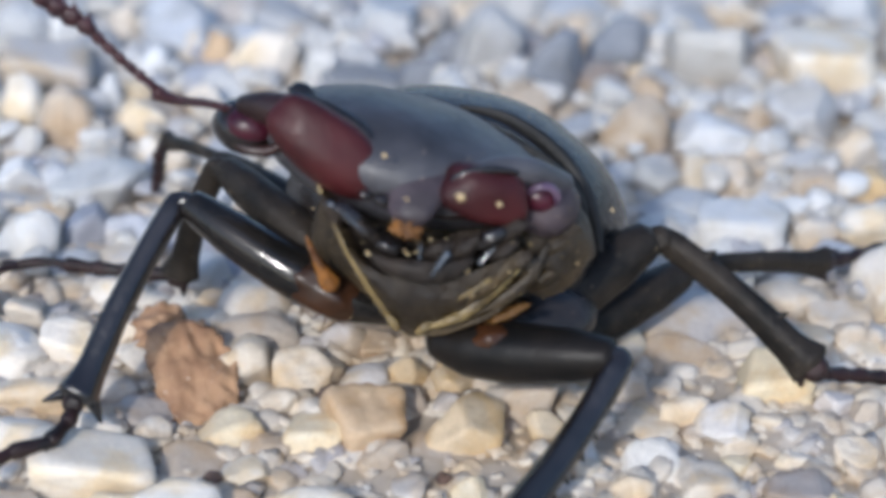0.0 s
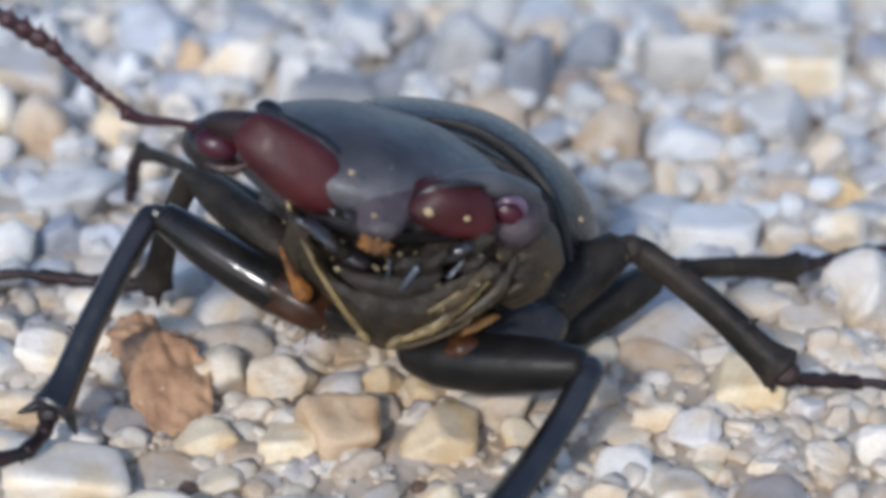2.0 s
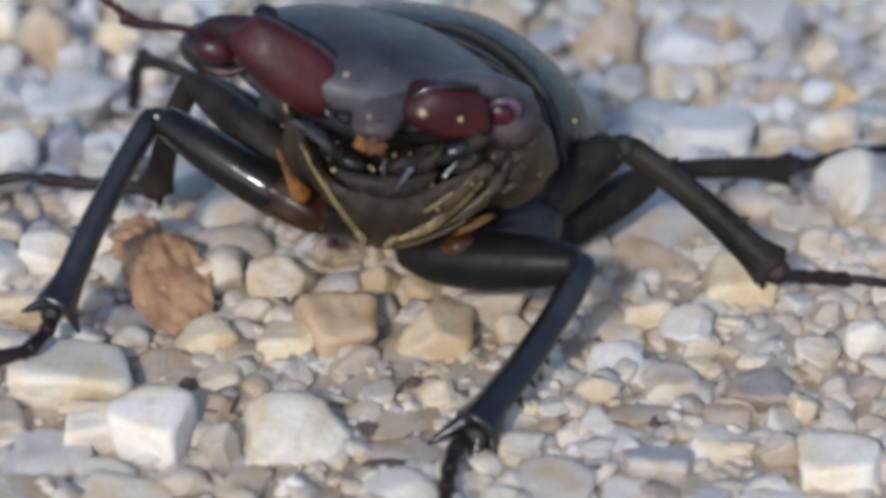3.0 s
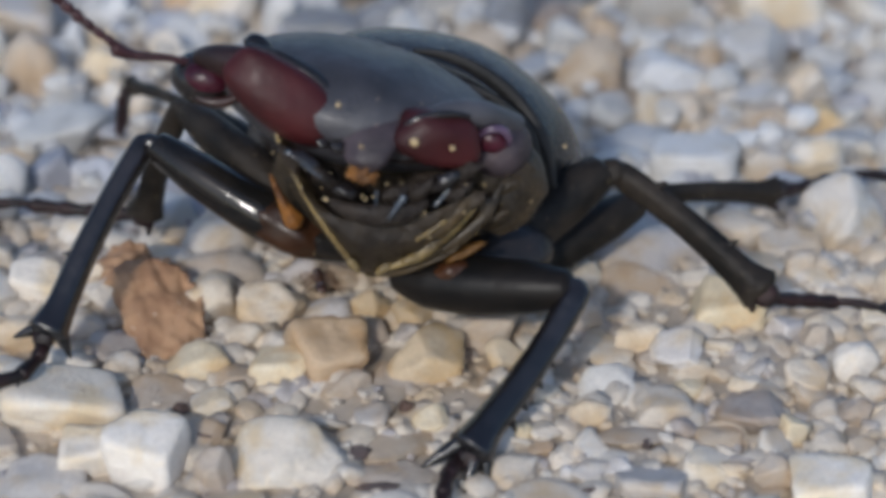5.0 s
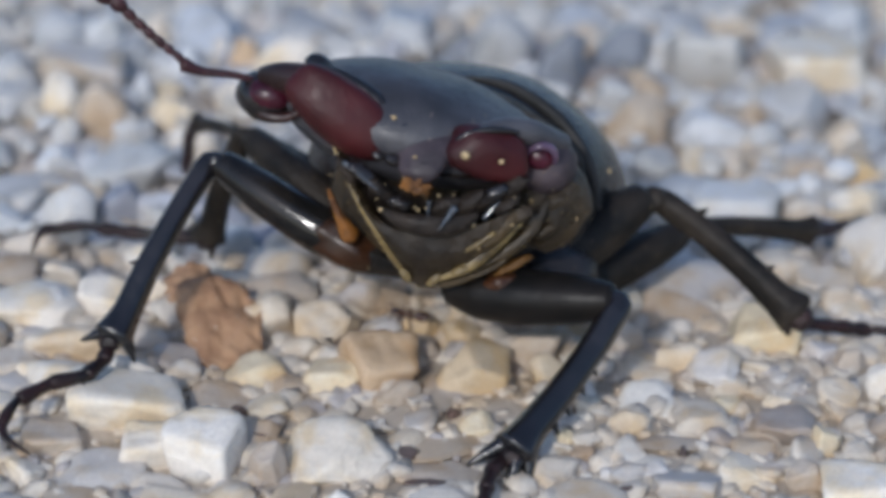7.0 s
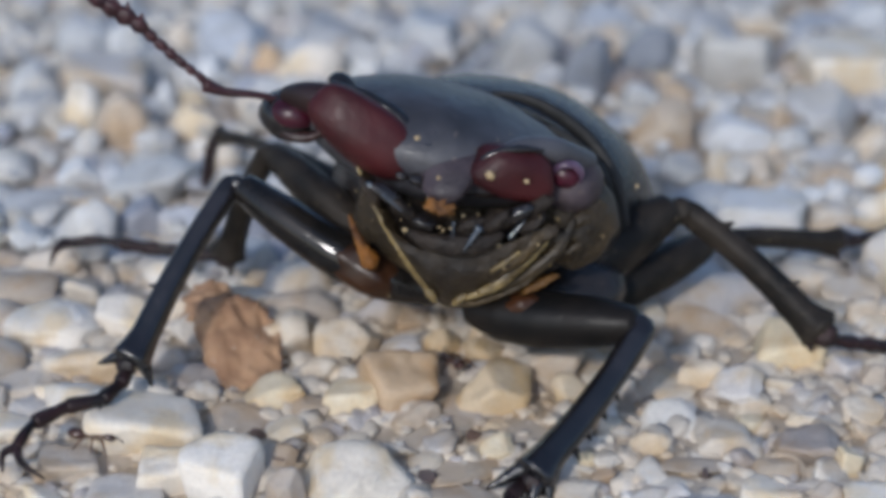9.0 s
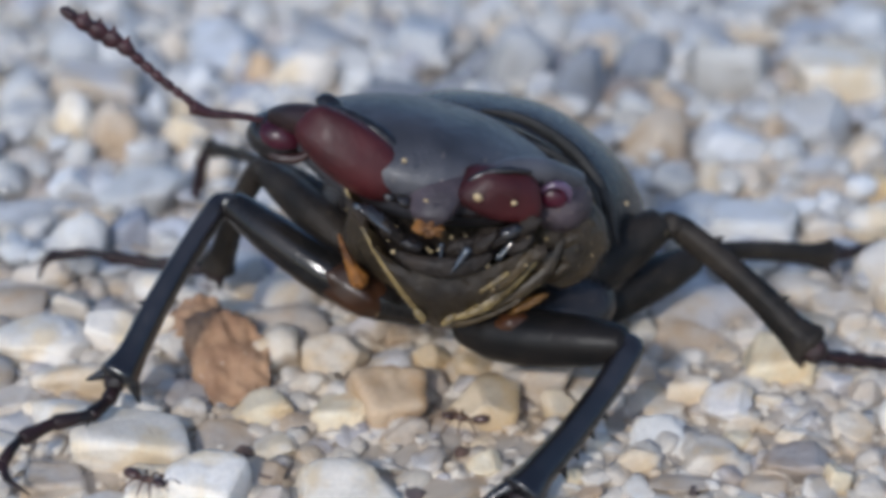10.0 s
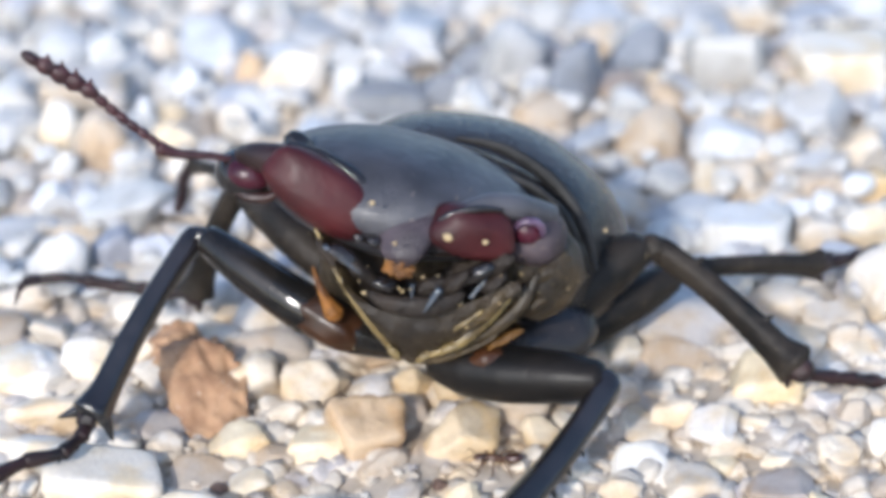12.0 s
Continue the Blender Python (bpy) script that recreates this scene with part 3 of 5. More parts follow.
def leg_of(name, foot, hip, knee, femur_r, tibia, tibia_r, spines, tarsus, claws=(), patch=None, bend=(0, 0, 0), teeth=(), streak=None, thigh=SHIN):
    hip, knee = Vector(hip), Vector(knee)
    middle = hip.lerp(knee, 0.45) + Vector(bend)
    course = [hip, hip.lerp(knee, 0.2) + Vector(bend) * 0.6, middle, hip.lerp(knee, 0.78) + Vector(bend) * 0.5, knee]
    girth = [femur_r * 0.5, femur_r, femur_r * 1.05, femur_r * 0.92, femur_r * 0.62]
    shin = LEG if name == "front_leg" else SHIN
    bm = tube(bmesh.new(), course, girth, 18, 6)
    leg = pivoted(name, bm, thigh, beetle, foot, "glossy blue-black leg" if shin is LEG else "dull brown-black leg")
    a, b = Vector(tibia[0]), Vector(tibia[1])
    way = (b - a).normalized()
    outward = way.cross(Vector((0, 1, 0))).normalized()
    if not (way.x > 0 or name == "front_leg" and a.x > 0):
        outward = -outward
    bow = outward * tibia_r * 0.2
    bm = tube(bmesh.new(), [a - way * tibia_r * 0.5, a + way * tibia_r * 0.4, a.lerp(b, 0.3) + bow, a.lerp(b, 0.6) + bow, a.lerp(b, 0.86), b, b + way * tibia_r * 0.5],
              [tibia_r * 0.6, tibia_r * 0.86, tibia_r * 0.84, tibia_r * 0.9, tibia_r * 1.0, tibia_r * 1.42, tibia_r * 0.7], 20, 6, 0.95 if shin is LEG else 0.7, (0, 1, 0), 0.06)
    for share, size in teeth:
        p = a.lerp(b, share) + bow * (1 - share)
        spine(bm, p + outward * tibia_r * 0.55, p + outward * tibia_r * (1.08 + 0.42 * size) + way * tibia_r * 0.5 * size, tibia_r * 0.36)
    part("tibia", bm, shin, leg, "ridged blue-black shin with fine teeth" if shin is LEG else "dull brown-black toothed shin")
    blob_at = bmesh.new()
    blob(blob_at, a.lerp(knee, 0.5), (femur_r * 0.52, femur_r * 0.45, femur_r * 0.5), (0, 0, 0), 0.15, 2, 3)
    part("knee", blob_at, shin, leg)
    part("ankle", blob(bmesh.new(), b + way * tibia_r * 0.45, (tibia_r * 0.8,) * 3, (0, 0, 0), 0.2, 2, 3), TARSUS, leg)
    for root, tip in spines:
        part("spur", spine(bmesh.new(), b.lerp(Vector(root), 0.6) - way * tibia_r * 0.5, tip, tibia_r * 0.66), shin if shin is LEG else TARSUS, leg)
    if patch:
        # an irregular stain that comes through the black skin
        spot, length, thick = Vector(patch[0]), patch[1], patch[2] * femur_r
        along = (knee - hip).to_track_quat("X", "Z").to_euler()
        part("band", blob(bmesh.new(), spot, (length, thick, thick), [math.degrees(c) for c in along], 0.16, 1.8, 4, spot.x), BROWN, leg, "red-brown stain on the leg")
        if streak:
            part("hair_streak", tube(bmesh.new(), streak, [0.05, 0.14, 0.26, 0.42, 0.12], 15, 5, 0.8, (0, 1, 0), 0.18), STREAK, leg, "orange hair streak")
    tarsus_of(leg, tarsus, 0.36, claws)
    leg["knee_place"] = [a.x, a.y, a.z]
    return leg


legs = [
    (leg_of("front_leg", (-15.2, -30.6, 1.0), (-1.2, -26.4, 4.2), (-10.6, -24.3, 8.3), 1.1, ((-11.2, -24.3, 8.3), (-15.0, -30.4, 2.1)), 0.68,
            [((-15.3, -30.4, 2.1), (-16.5, -30.5, 1.8)), ((-14.5, -30.5, 2.0), (-14.0, -30.6, 0.8))],
            [(-15.0, -30.5, 1.8), (-15.3, -31.6, 1.4), (-15.9, -32.8, 1.25), (-17.4, -33.5, 1.15), (-18.6, -34.8, 1.0), (-19.1, -36.6, 0.7)],
            [[(-19.1, -36.6, 0.7), (-18.7, -37.5, 0.5), (-17.6, -38.0, 0.05)], [(-19.1, -36.6, 0.7), (-19.6, -37.0, 0.6), (-19.5, -37.7, 0.1)]],
            ((-4.7, -26.75, 5.55), 2.0, 1.02), (-0.3, -0.9, -0.1), ((0.62, 0.7),), [(-5.25, -28.2, 8.9), (-4.93, -28.35, 8.1), (-4.6, -28.4, 7.4), (-4.25, -28.4, 6.75), (-4.05, -28.3, 6.35)], FEMUR), (-11.2, -24.3, 8.3), (-15.2, -30.6, 1.0)),
    (leg_of("front_leg", (2.6, -37.0, -0.2), (0.3, -28.4, 4.2), (7.9, -30.9, 5.05), 1.28, ((8.2, -31.2, 4.9), (3.7, -36.3, 0.2)), 0.78,
            [((3.0, -36.4, 0.5), (1.55, -37.0, -0.3)), ((4.2, -36.5, 0.0), (4.35, -37.2, -1.1)), ((3.6, -36.8, 0.0), (3.35, -37.9, -1.15))],
            [(3.2, -36.5, -0.1), (2.6, -38.2, 0.1), (2.4, -39.4, -0.1), (2.3, -40.4, -0.3), (2.2, -42.0, -0.5), (2.0, -44.0, -0.7)],
            [[(2.0, -44.0, -0.7), (1.6, -44.8, -0.7), (1.3, -45.3, -1.2)], [(2.0, -44.0, -0.7), (2.5, -44.8, -0.7), (2.8, -45.3, -1.2)]],
            ((2.9, -29.35, 4.75), 1.3, 0.84), (0, 0, -0.2), ((0.36, 0.5), (0.48, 0.7), (0.62, 0.8), (0.73, 1.1)), None, THIGH), (8.2, -31.2, 5.1), (2.6, -37.0, -0.2)),
    (leg_of("middle_leg", (17.0, -24.6, 1.4), (3.0, -25.2, 2.5), (9.75, -21.6, 6.0), 1.35, ((10.65, -21.6, 5.8), (17.1, -24.7, 1.55)), 0.8,
            [((16.9, -24.6, 2.0), (17.7, -24.5, 2.4)), ((16.7, -24.8, 1.5), (16.8, -25.2, 0.6))],
            [(16.9, -24.6, 1.4), (18.0, -24.2, 0.8), (19.0, -23.6, 0.4), (20.0, -23.1, 0.1), (21.0, -22.7, -0.2), (23.0, -22.8, -0.5)],
            [[(23.0, -22.8, -0.5), (23.8, -22.5, -0.4), (24.3, -22.4, -0.9)], [(23.0, -22.8, -0.5), (23.7, -23.2, -0.4), (24.2, -23.4, -0.9)]],
            None, (0, 0, -0.3), ((0.2, 0.6), (0.7, 0.8))), (10.65, -21.6, 5.8), (17.0, -24.6, 1.4)),
    (leg_of("hind_leg", (19.0, -14.0, 0.6), (5.0, -23.4, 1.3), (11.9, -18.6, 2.7), 1.15, ((12.4, -18.2, 2.9), (19.0, -14.0, 1.0)), 0.62,
            [((18.9, -14.0, 1.1), (19.8, -13.4, 1.4)), ((18.9, -14.0, 0.8), (19.3, -14.3, 0.1))],
            [(19.0, -14.0, 0.9), (20.2, -13.0, 0.7), (21.2, -12.2, 0.5), (22.2, -11.4, 0.4), (23.2, -10.7, 0.2), (25.5, -9.5, -0.3)],
            [[(25.5, -9.5, -0.3), (26.2, -9.0, -0.2), (26.6, -8.9, -0.7)]], None, (0, 0, -0.2)), (12.4, -18.2, 2.9), (19.0, -14.0, 0.6)),
    (leg_of("middle_leg", (-12.1, -17.9, 1.0), (-4.6, -24.4, 5.4), (-9.6, -20.2, 7.9), 0.95, ((-10.0, -20.0, 7.8), (-12.0, -18.0, 1.4)), 0.68,
            [((-12.0, -18.0, 1.3), (-12.9, -17.9, 0.9)), ((-11.8, -18.0, 1.3), (-11.8, -18.2, 0.2))],
            [(-12.2, -17.9, 1.2), (-13.6, -17.4, 1.0), (-14.9, -17.0, 0.9), (-16.2, -16.8, 0.9), (-17.6, -16.7, 1.0), (-19.8, -16.7, 0.9)],
            [[(-19.8, -16.7, 0.9), (-20.7, -17.3, 0.8), (-20.9, -18.3, 0.2)], [(-19.8, -16.7, 0.9), (-20.6, -16.4, 0.8), (-21.0, -16.6, 0.1)]],
            None, (-0.2, 0, 0.2)), (-10.0, -20.0, 7.8), (-12.1, -17.9, 1.0)),
    (leg_of("hind_leg", (-14.3, -7.0, 0.9), (-5.5, -18.0, 4.2), (-10.4, -13.8, 5.1), 0.8, ((-10.5, -13.6, 5.1), (-13.4, -9.2, 3.9)), 0.42,
            [((-13.4, -9.2, 3.8), (-13.9, -9.0, 3.4))],
            [(-13.4, -9.2, 3.8), (-13.8, -8.6, 3.3), (-14.1, -8.0, 2.4), (-14.2, -7.4, 1.5), (-14.3, -7.0, 0.7), (-14.5, -6.6, -0.1)],
            [], None), (-10.5, -13.6, 5.1), (-14.3, -7.0, 0.9)),
]


def dust_on(thing, skins, count, seed):
    """Specks of stone dust that lie on the upper and front faces of a thing's skins (all in its own space)."""
    rng = random.Random(seed)
    spots = [v for s in skins for v in s.data.vertices if v.normal.z > 0.25 or v.normal.y < -0.4]
    bm = bmesh.new()
    for v in rng.sample(spots, count):
        r = (0.025 + 0.07 * rng.random() ** 3) * MM
        blob(bm, v.co, (r, r * 0.8, r * 0.6), (rng.uniform(0, 90), 0, rng.uniform(0, 90)), 0.4, 1.5, 1, rng.random())
    ob = new("dust", mesh_of("dust", bm, SAND_AND_GLINT))
    ob.parent = thing
    tagged(ob, "pale specks of stone dust", kind="stuff")


dust_on(body, [body] + [c for c in body.children if c.name.split(".")[0] in ("head", "face", "cheek", "lip", "eye_socket", "throat")], 170, 3)
for k, (leg, _, _) in enumerate(legs):
    dust_on(leg, [leg] + [c for c in leg.children if c.name.startswith("tibia")], 22, 20 + k)


# ---- dry leaf fragment: two crumpled flakes that hang together ----
def leaf_flake(name, leaf, wide, long, seed, where):
    bm = bmesh.new()
    n = 22
    grid = {}
    for side in (0, 1):
        for i in range(n + 1):
            for j in range(n + 1):
                u, v = i / n * 2 - 1, j / n * 2 - 1
                round_way = math.atan2(v, u)
                rim = 1 + 0.36 * noise.noise(Vector((math.cos(round_way) * 1.9, math.sin(round_way) * 1.9, seed))) + 0.09 * noise.noise(Vector((u * 7, v * 7, seed)))
                s = max(abs(u), abs(v)) / max(math.hypot(u, v), 1e-6)
                x, y = u * s * rim * wide, v * s * rim * long
                z = 0.6 * noise.noise(Vector((x * 0.7, y * 0.7, seed))) + 0.25 * noise.noise(Vector((x * 2.2, y * 2.2, seed))) - 0.10 * abs(x) + 0.05 * y
                grid[side, i, j] = bm.verts.new((x, y, z - 0.16 * side))
    for i in range(n):
        for j in range(n):
            for side in (0, 1):
                q = [grid[side, i, j], grid[side, i + 1, j], grid[side, i + 1, j + 1], grid[side, i, j + 1]]
                bm.faces.new(q if side == 0 else q[::-1])
    for k in range(n):
        for a, b in (((k, 0), (k + 1, 0)), ((n, k), (n, k + 1)), ((k + 1, n), (k, n)), ((0, k + 1), (0, k))):
            bm.faces.new((grid[0, a[0], a[1]], grid[1, a[0], a[1]], grid[1, b[0], b[1]], grid[0, b[0], b[1]]))
    bmesh.ops.transform(bm, matrix=where, verts=bm.verts)
    return part(name, bm, LEAF, leaf)


leaf = new("leaf_fragment")
leaf.matrix_basis = Matrix.Translation(mm(-10.6, -24.0, GROUND_Z))
tagged(leaf, "crumpled reddish-brown dry leaf fragment among the pebbles", "leaf")
leaf_flake("flake", leaf, 2.0, 2.9, 5.0, pose(-10.5, -25.2, 0.3, 24, -6, 28))
leaf_flake("flake", leaf, 1.7, 1.5, 9.0, pose(-12.2, -21.6, 0.4, 16, 8, -10))


# ---- ants ----
def make_ant(m):
    ant = new("ant")
    ant.matrix_basis = m
    size = 0.86 * MM
    tagged(ant, "small red-brown ant with a dark abdomen crawling over pebbles", "ant", "ants")

    def piece(name, bm, label="", skin=ANT):
        bmesh.ops.scale(bm, vec=(size, size, size * 0.78), verts=bm.verts)
        ob = new(name, mesh_of(name, bm, skin))
        ob.parent = ant
        if label:
            tagged(ob, label)

    piece("abdomen", blob(bmesh.new(), (-0.95, 0, 0.62), (0.52, 0.36, 0.36), (0, 8, 0), 0.04, 2, 3), "dark glossy abdomen")
    piece("thorax", blob(blob(bmesh.new(), (0.12, 0, 0.60), (0.5, 0.25, 0.26), (0, -8, 0), 0.1, 2, 3), (-0.38, 0, 0.56), (0.13, 0.1, 0.16), (0, 0, 0), 0, 1, 2), "paler brown middle", ANT_MIDDLE)
    piece("head", blob(bmesh.new(), (0.86, 0, 0.66), (0.36, 0.29, 0.25), (0, 18, 0), 0.05, 2, 3), "red-brown head")
    for s in (-1, 1):
        for k, x in enumerate((0.38, 0.12, -0.14)):
            out = (0.55, 0.05, -0.6)[k]
            piece("leg", tube(bmesh.new(), [(x, 0.12 * s, 0.55), (x + out * 0.45, 0.55 * s, 0.75), (x + out, 0.95 * s, 0.25), (x + out * 1.25, 1.15 * s, 0.0)], [0.065, 0.07, 0.05, 0.03], 8, 3), "", ANT_MIDDLE)
        piece("antenna", tube(bmesh.new(), [(1.1, 0.1 * s, 0.75), (1.35, 0.38 * s, 0.95), (1.8, 0.45 * s, 0.7)], [0.035, 0.03, 0.04], 8, 3))
    return ant


ant_by_stone = make_ant(pose(-0.0033, -0.0209, 0.0, 0, 0, -80))
ant_in_front = make_ant(pose(-0.027, -0.031, 0.0, 0, 0, -20))


# ---- loose stones ----
BLOCKY, ROUND, BOX = "blocky", "round", "box"
stone_forms = {}


def unit_sphere(detail):
    bm = bmesh.new()
    bmesh.ops.create_icosphere(bm, subdivisions=detail, radius=1.0)
    places = np.array([v.co[:] for v in bm.verts])
    faces = np.array([[v.index for v in f.verts] for f in bm.faces])
    bm.free()
    return places, faces


def stone_places(seed, style, detail):
    """A water-worn pebble or a broken chip: a ball cut by rounded planes, with soft lumps."""
    rng = random.Random(seed)
    places, faces = unit_sphere(detail)
    if style == BOX:
        # a broken block with six leaning faces and worn edges
        ways = []
        for face in ((0, 0, 1), (0, 0, -1), (0, -1, 0), (0, 1, 0), (1, 0, 0), (-1, 0, 0)):
            lean = Vector((rng.gauss(0, 0.12), rng.gauss(0, 0.12), rng.gauss(0, 0.12)))
            ways.append(((Vector(face) + lean).normalized(), rng.uniform(0.55, 0.66)))
        for _ in range(2):
            ways.append((Vector((rng.choice((-1, 1)), rng.choice((-1, 1)), rng.uniform(0.2, 1))).normalized(), rng.uniform(0.78, 0.9)))
        out = []
        for p in places:
            p = Vector(p)
            r = (1.0 + sum(max(p.dot(w) / d, 0.0) ** 20 for w, d in ways)) ** (-1 / 20)
            r *= 1 + 0.05 * noise.noise(p * 1.8 + Vector((seed, 0, 0))) + 0.03 * noise.noise(p * 4.0 + Vector((0, seed, 0)))
            out.append((p * r)[:])
        out = np.array(out)
        return out / np.abs(out).max(0), faces
    ways = []
    for k in range(5 if style == BLOCKY else 10):
        v = Vector((rng.gauss(0, 1), rng.gauss(0, 1), rng.gauss(0, 1))).normalized()
        ways.append((v, rng.uniform(0.56, 0.86) if style == BLOCKY else rng.uniform(0.64, 0.95)))
    if style == BLOCKY:
        # broken faces: a leaning top, a front and two sides that do not meet squarely
        for face in ((0, 0, 1), (0.3, -1, 0.2), (1, -0.4, 0), (-1, -0.2, 0.1), (0, 1, 0)):
            lean = Vector((rng.gauss(0, 0.3), rng.gauss(0, 0.3), rng.gauss(0, 0.3)))
            ways.append(((Vector(face) + lean).normalized(), rng.uniform(0.48, 0.74)))
    sharp = 52.0 if style == BLOCKY else 24.0
    out = []
    for p in places:
        p = Vector(p)
        total = 1.0
        for w, d in ways:
            total += max(p.dot(w) / d, 0.0) ** sharp
        r = total ** (-1 / sharp)
        r *= 1 + 0.10 * noise.noise(p * 1.5 + Vector((seed, 0, 0))) + 0.035 * noise.noise(p * 3.4 + Vector((0, seed, 0))) + 0.02 * noise.noise(p * 8.0 + Vector((0, 0, seed)))
        out.append(p * r)
    out = np.array([o[:] for o in out])
    return out / np.abs(out).max(0), faces


def stone_mesh(kind, style, material):
    key = (kind, style, material.name)
    if key not in stone_forms:
        places, faces = stone_places(kind, style, 4 if kind < 100 else 3)
        me = bpy.data.meshes.new("stone")
        me.from_pydata(places.tolist(), [], faces.tolist())
        for p in me.polygons:
            p.use_smooth = True
        me.materials.append(material)
        stone_forms[key] = me
    return stone_forms[key]


taken = []        # plan of the stones that lie already: x, y, radius
chooser = random.Random(11)


def pebble(x, y, z, rx, ry, rz, material, style, spin=None, tilt=None):
    if y > -12:
        rz *= 1.35
    ob = new("stone", stone_mesh(chooser.randrange(16), style, material))
    if style == BOX:
        spin, tilt = chooser.uniform(-9, 9), chooser.uniform(-5, 6)
    spin = chooser.uniform(-20, 20) + chooser.choice((0, 180)) if spin is None else spin
    tilt = chooser.uniform(-16, 16) if tilt is None else tilt
    ob.parent = ground
    ob.matrix_basis = pose(x * MM, y * MM, z * MM, tilt, chooser.uniform(-8, 8), spin) @ Matrix.Diagonal((rx * MM * 1.1, ry * MM * 1.1, rz * MM * 1.12, 1))
    taken.append((x, y, 0.9 * (rx + ry) / 2))
    return ob


for foot_x, foot_y in ((-16.5, -32.5), (-18.8, -35.0), (2.4, -39.5), (2.1, -42.5), (18.0, -24.2), (20.0, -23.1), (22.5, -22.8), (20.2, -13.0), (23.2, -10.7), (-13.6, -17.4), (-17.6, -16.7), (-20, -16.9)):
    taken.append((foot_x, foot_y, 0.7))
for ant_x, ant_y in ((-18.0, -34.0), (-16.3, -34.1), (-14.9, -34.6), (-14.0, -35.4), (-13.0, -36.1), (-12.0, -37.2), (-11.1, -38.3), (-10.4, -39.2), (-9.6, -41.0), (-9.4, -43.0),
                     (0.4, -29.4), (0.9, -30.2), (1.8, -30.1), (2.6, -30.3), (3.4, -30.7), (-0.3, -27.4)):
    taken.append((ant_x, ant_y, 0.6))
pebble(-19.3, -22.7, -0.67, 1.53, 1.30, 1.06, IVORY, ROUND)
pebble(-16.7, -22.0, -0.64, 1.26, 1.07, 1.13, IVORY, BOX)
pebble(-14.1, -21.7, -0.88, 0.56, 0.48, 0.65, IVORY, BLOCKY)
pebble(-17.8, -26.0, -0.74, 2.03, 1.73, 0.93, PALE, BLOCKY)
pebble(-19.3, -28.8, -0.87, 0.64, 0.54, 0.66, IVORY, BLOCKY)
pebble(-14.2, -24.9, -0.91, 1.04, 0.88, 0.58, PALE, ROUND)
pebble(-12.9, -27.1, -0.92, 1.48, 1.26, 0.56, BUFF, ROUND)
pebble(-14.3, -32.1, -0.53, 2.69, 2.29, 1.34, IVORY, BOX)
pebble(-12.9, -36.0, -0.68, 1.31, 1.11, 1.04, IVORY, BLOCKY)
pebble(-10.1, -36.3, -0.51, 1.70, 1.45, 1.39, IVORY, BOX)
pebble(-8.7, -28.4, -0.83, 1.60, 1.36, 0.75, CREAM, ROUND)
pebble(-8.5, -23.2, -0.54, 1.60, 1.36, 1.32, PALE, ROUND)
pebble(-5.6, -23.7, -0.57, 1.54, 1.31, 1.26, PALE, BLOCKY)
orange_stone = pebble(-2.75, -27.7, -0.45, 1.95, 1.7, 1.46, TAN, BLOCKY)
orange_stone.matrix_basis @= Matrix.Rotation(math.radians(118), 4, "Z") @ Matrix.Rotation(math.radians(25), 4, "X")
pebble(-4.8, -28.6, -0.80, 1.44, 1.22, 0.80, CREAM, BOX)
pebble(-6.9, -29.4, -0.95, 0.95, 0.81, 0.51, BUFF, ROUND)
pebble(-7.6, -31.4, -0.94, 1.17, 1.00, 0.53, IVORY, ROUND)
pebble(-5.7, -31.0, -1.03, 0.65, 0.56, 0.34, PALE, ROUND)
pebble(-1.9, -29.8, -0.88, 1.21, 1.03, 0.64, BUFF, ROUND)
pebble(-0.85, -25.0, -0.88, 0.95, 0.84, 0.6, BUFF, ROUND)
pebble(1.75, -28.0, -0.56, 2.0, 1.72, 1.27, SHADED_HONEY, BLOCKY)
pebble(0.3, -28.8, -1.00, 1.22, 1.04, 0.39, BUFF, BLOCKY)
pebble(2.1, -32.6, -0.90, 0.90, 0.77, 0.61, CREAM, BLOCKY)
pebble(1.6, -30.5, -1.03, 0.52, 0.45, 0.34, PALE, ROUND)
pebble(-4.5, -36.3, -0.62, 2.45, 2.09, 1.16, IVORY, BLOCKY)
pebble(-10.3, -30.9, -0.93, 1.62, 1.38, 0.54, BUFF, BLOCKY)
pebble(-9.9, -32.5, -1.08, 0.93, 0.79, 0.23, IVORY, ROUND)
pebble(-7.8, -34.2, -0.90, 1.02, 0.87, 0.60, BUFF, BLOCKY)
pebble(-7.2, -37.4, -0.62, 0.89, 0.76, 1.16, BUFF, BLOCKY)
pebble(0.2, -34.3, -1.04, 2.16, 1.52, 0.31, BUFF, BLOCKY)
pebble(0.2, -36.9, -1.05, 2.00, 1.49, 0.31, BUFF, BLOCKY)
pebble(0.5, -39.8, -0.92, 1.56, 1.33, 0.56, IVORY, ROUND)
pebble(-4.1, -39.7, -0.90, 0.63, 0.54, 0.60, IVORY, ROUND)
pebble(-0.8, -41.1, -0.94, 0.92, 0.78, 0.51, CREAM, ROUND)
pebble(-11.0, -40.8, -1.02, 2.22, 1.77, 0.36, PALE, BLOCKY)
pebble(-8.3, -41.7, -0.95, 0.96, 0.82, 0.50, IVORY, BLOCKY)
pebble(-15.0, -37.5, -0.99, 2.18, 1.86, 0.42, PALE, BLOCKY)
pebble(-17.5, -35.3, -0.81, 1.51, 1.29, 0.78, BUFF, BLOCKY)
pebble(-15.4, -40.6, -1.03, 1.94, 1.65, 0.34, BUFF, BLOCKY)
pebble(-11.9, -38.7, -1.05, 1.23, 1.04, 0.30, PALE, ROUND)
pebble(-6.2, -39.4, -0.99, 1.34, 1.14, 0.42, PALE, BLOCKY)
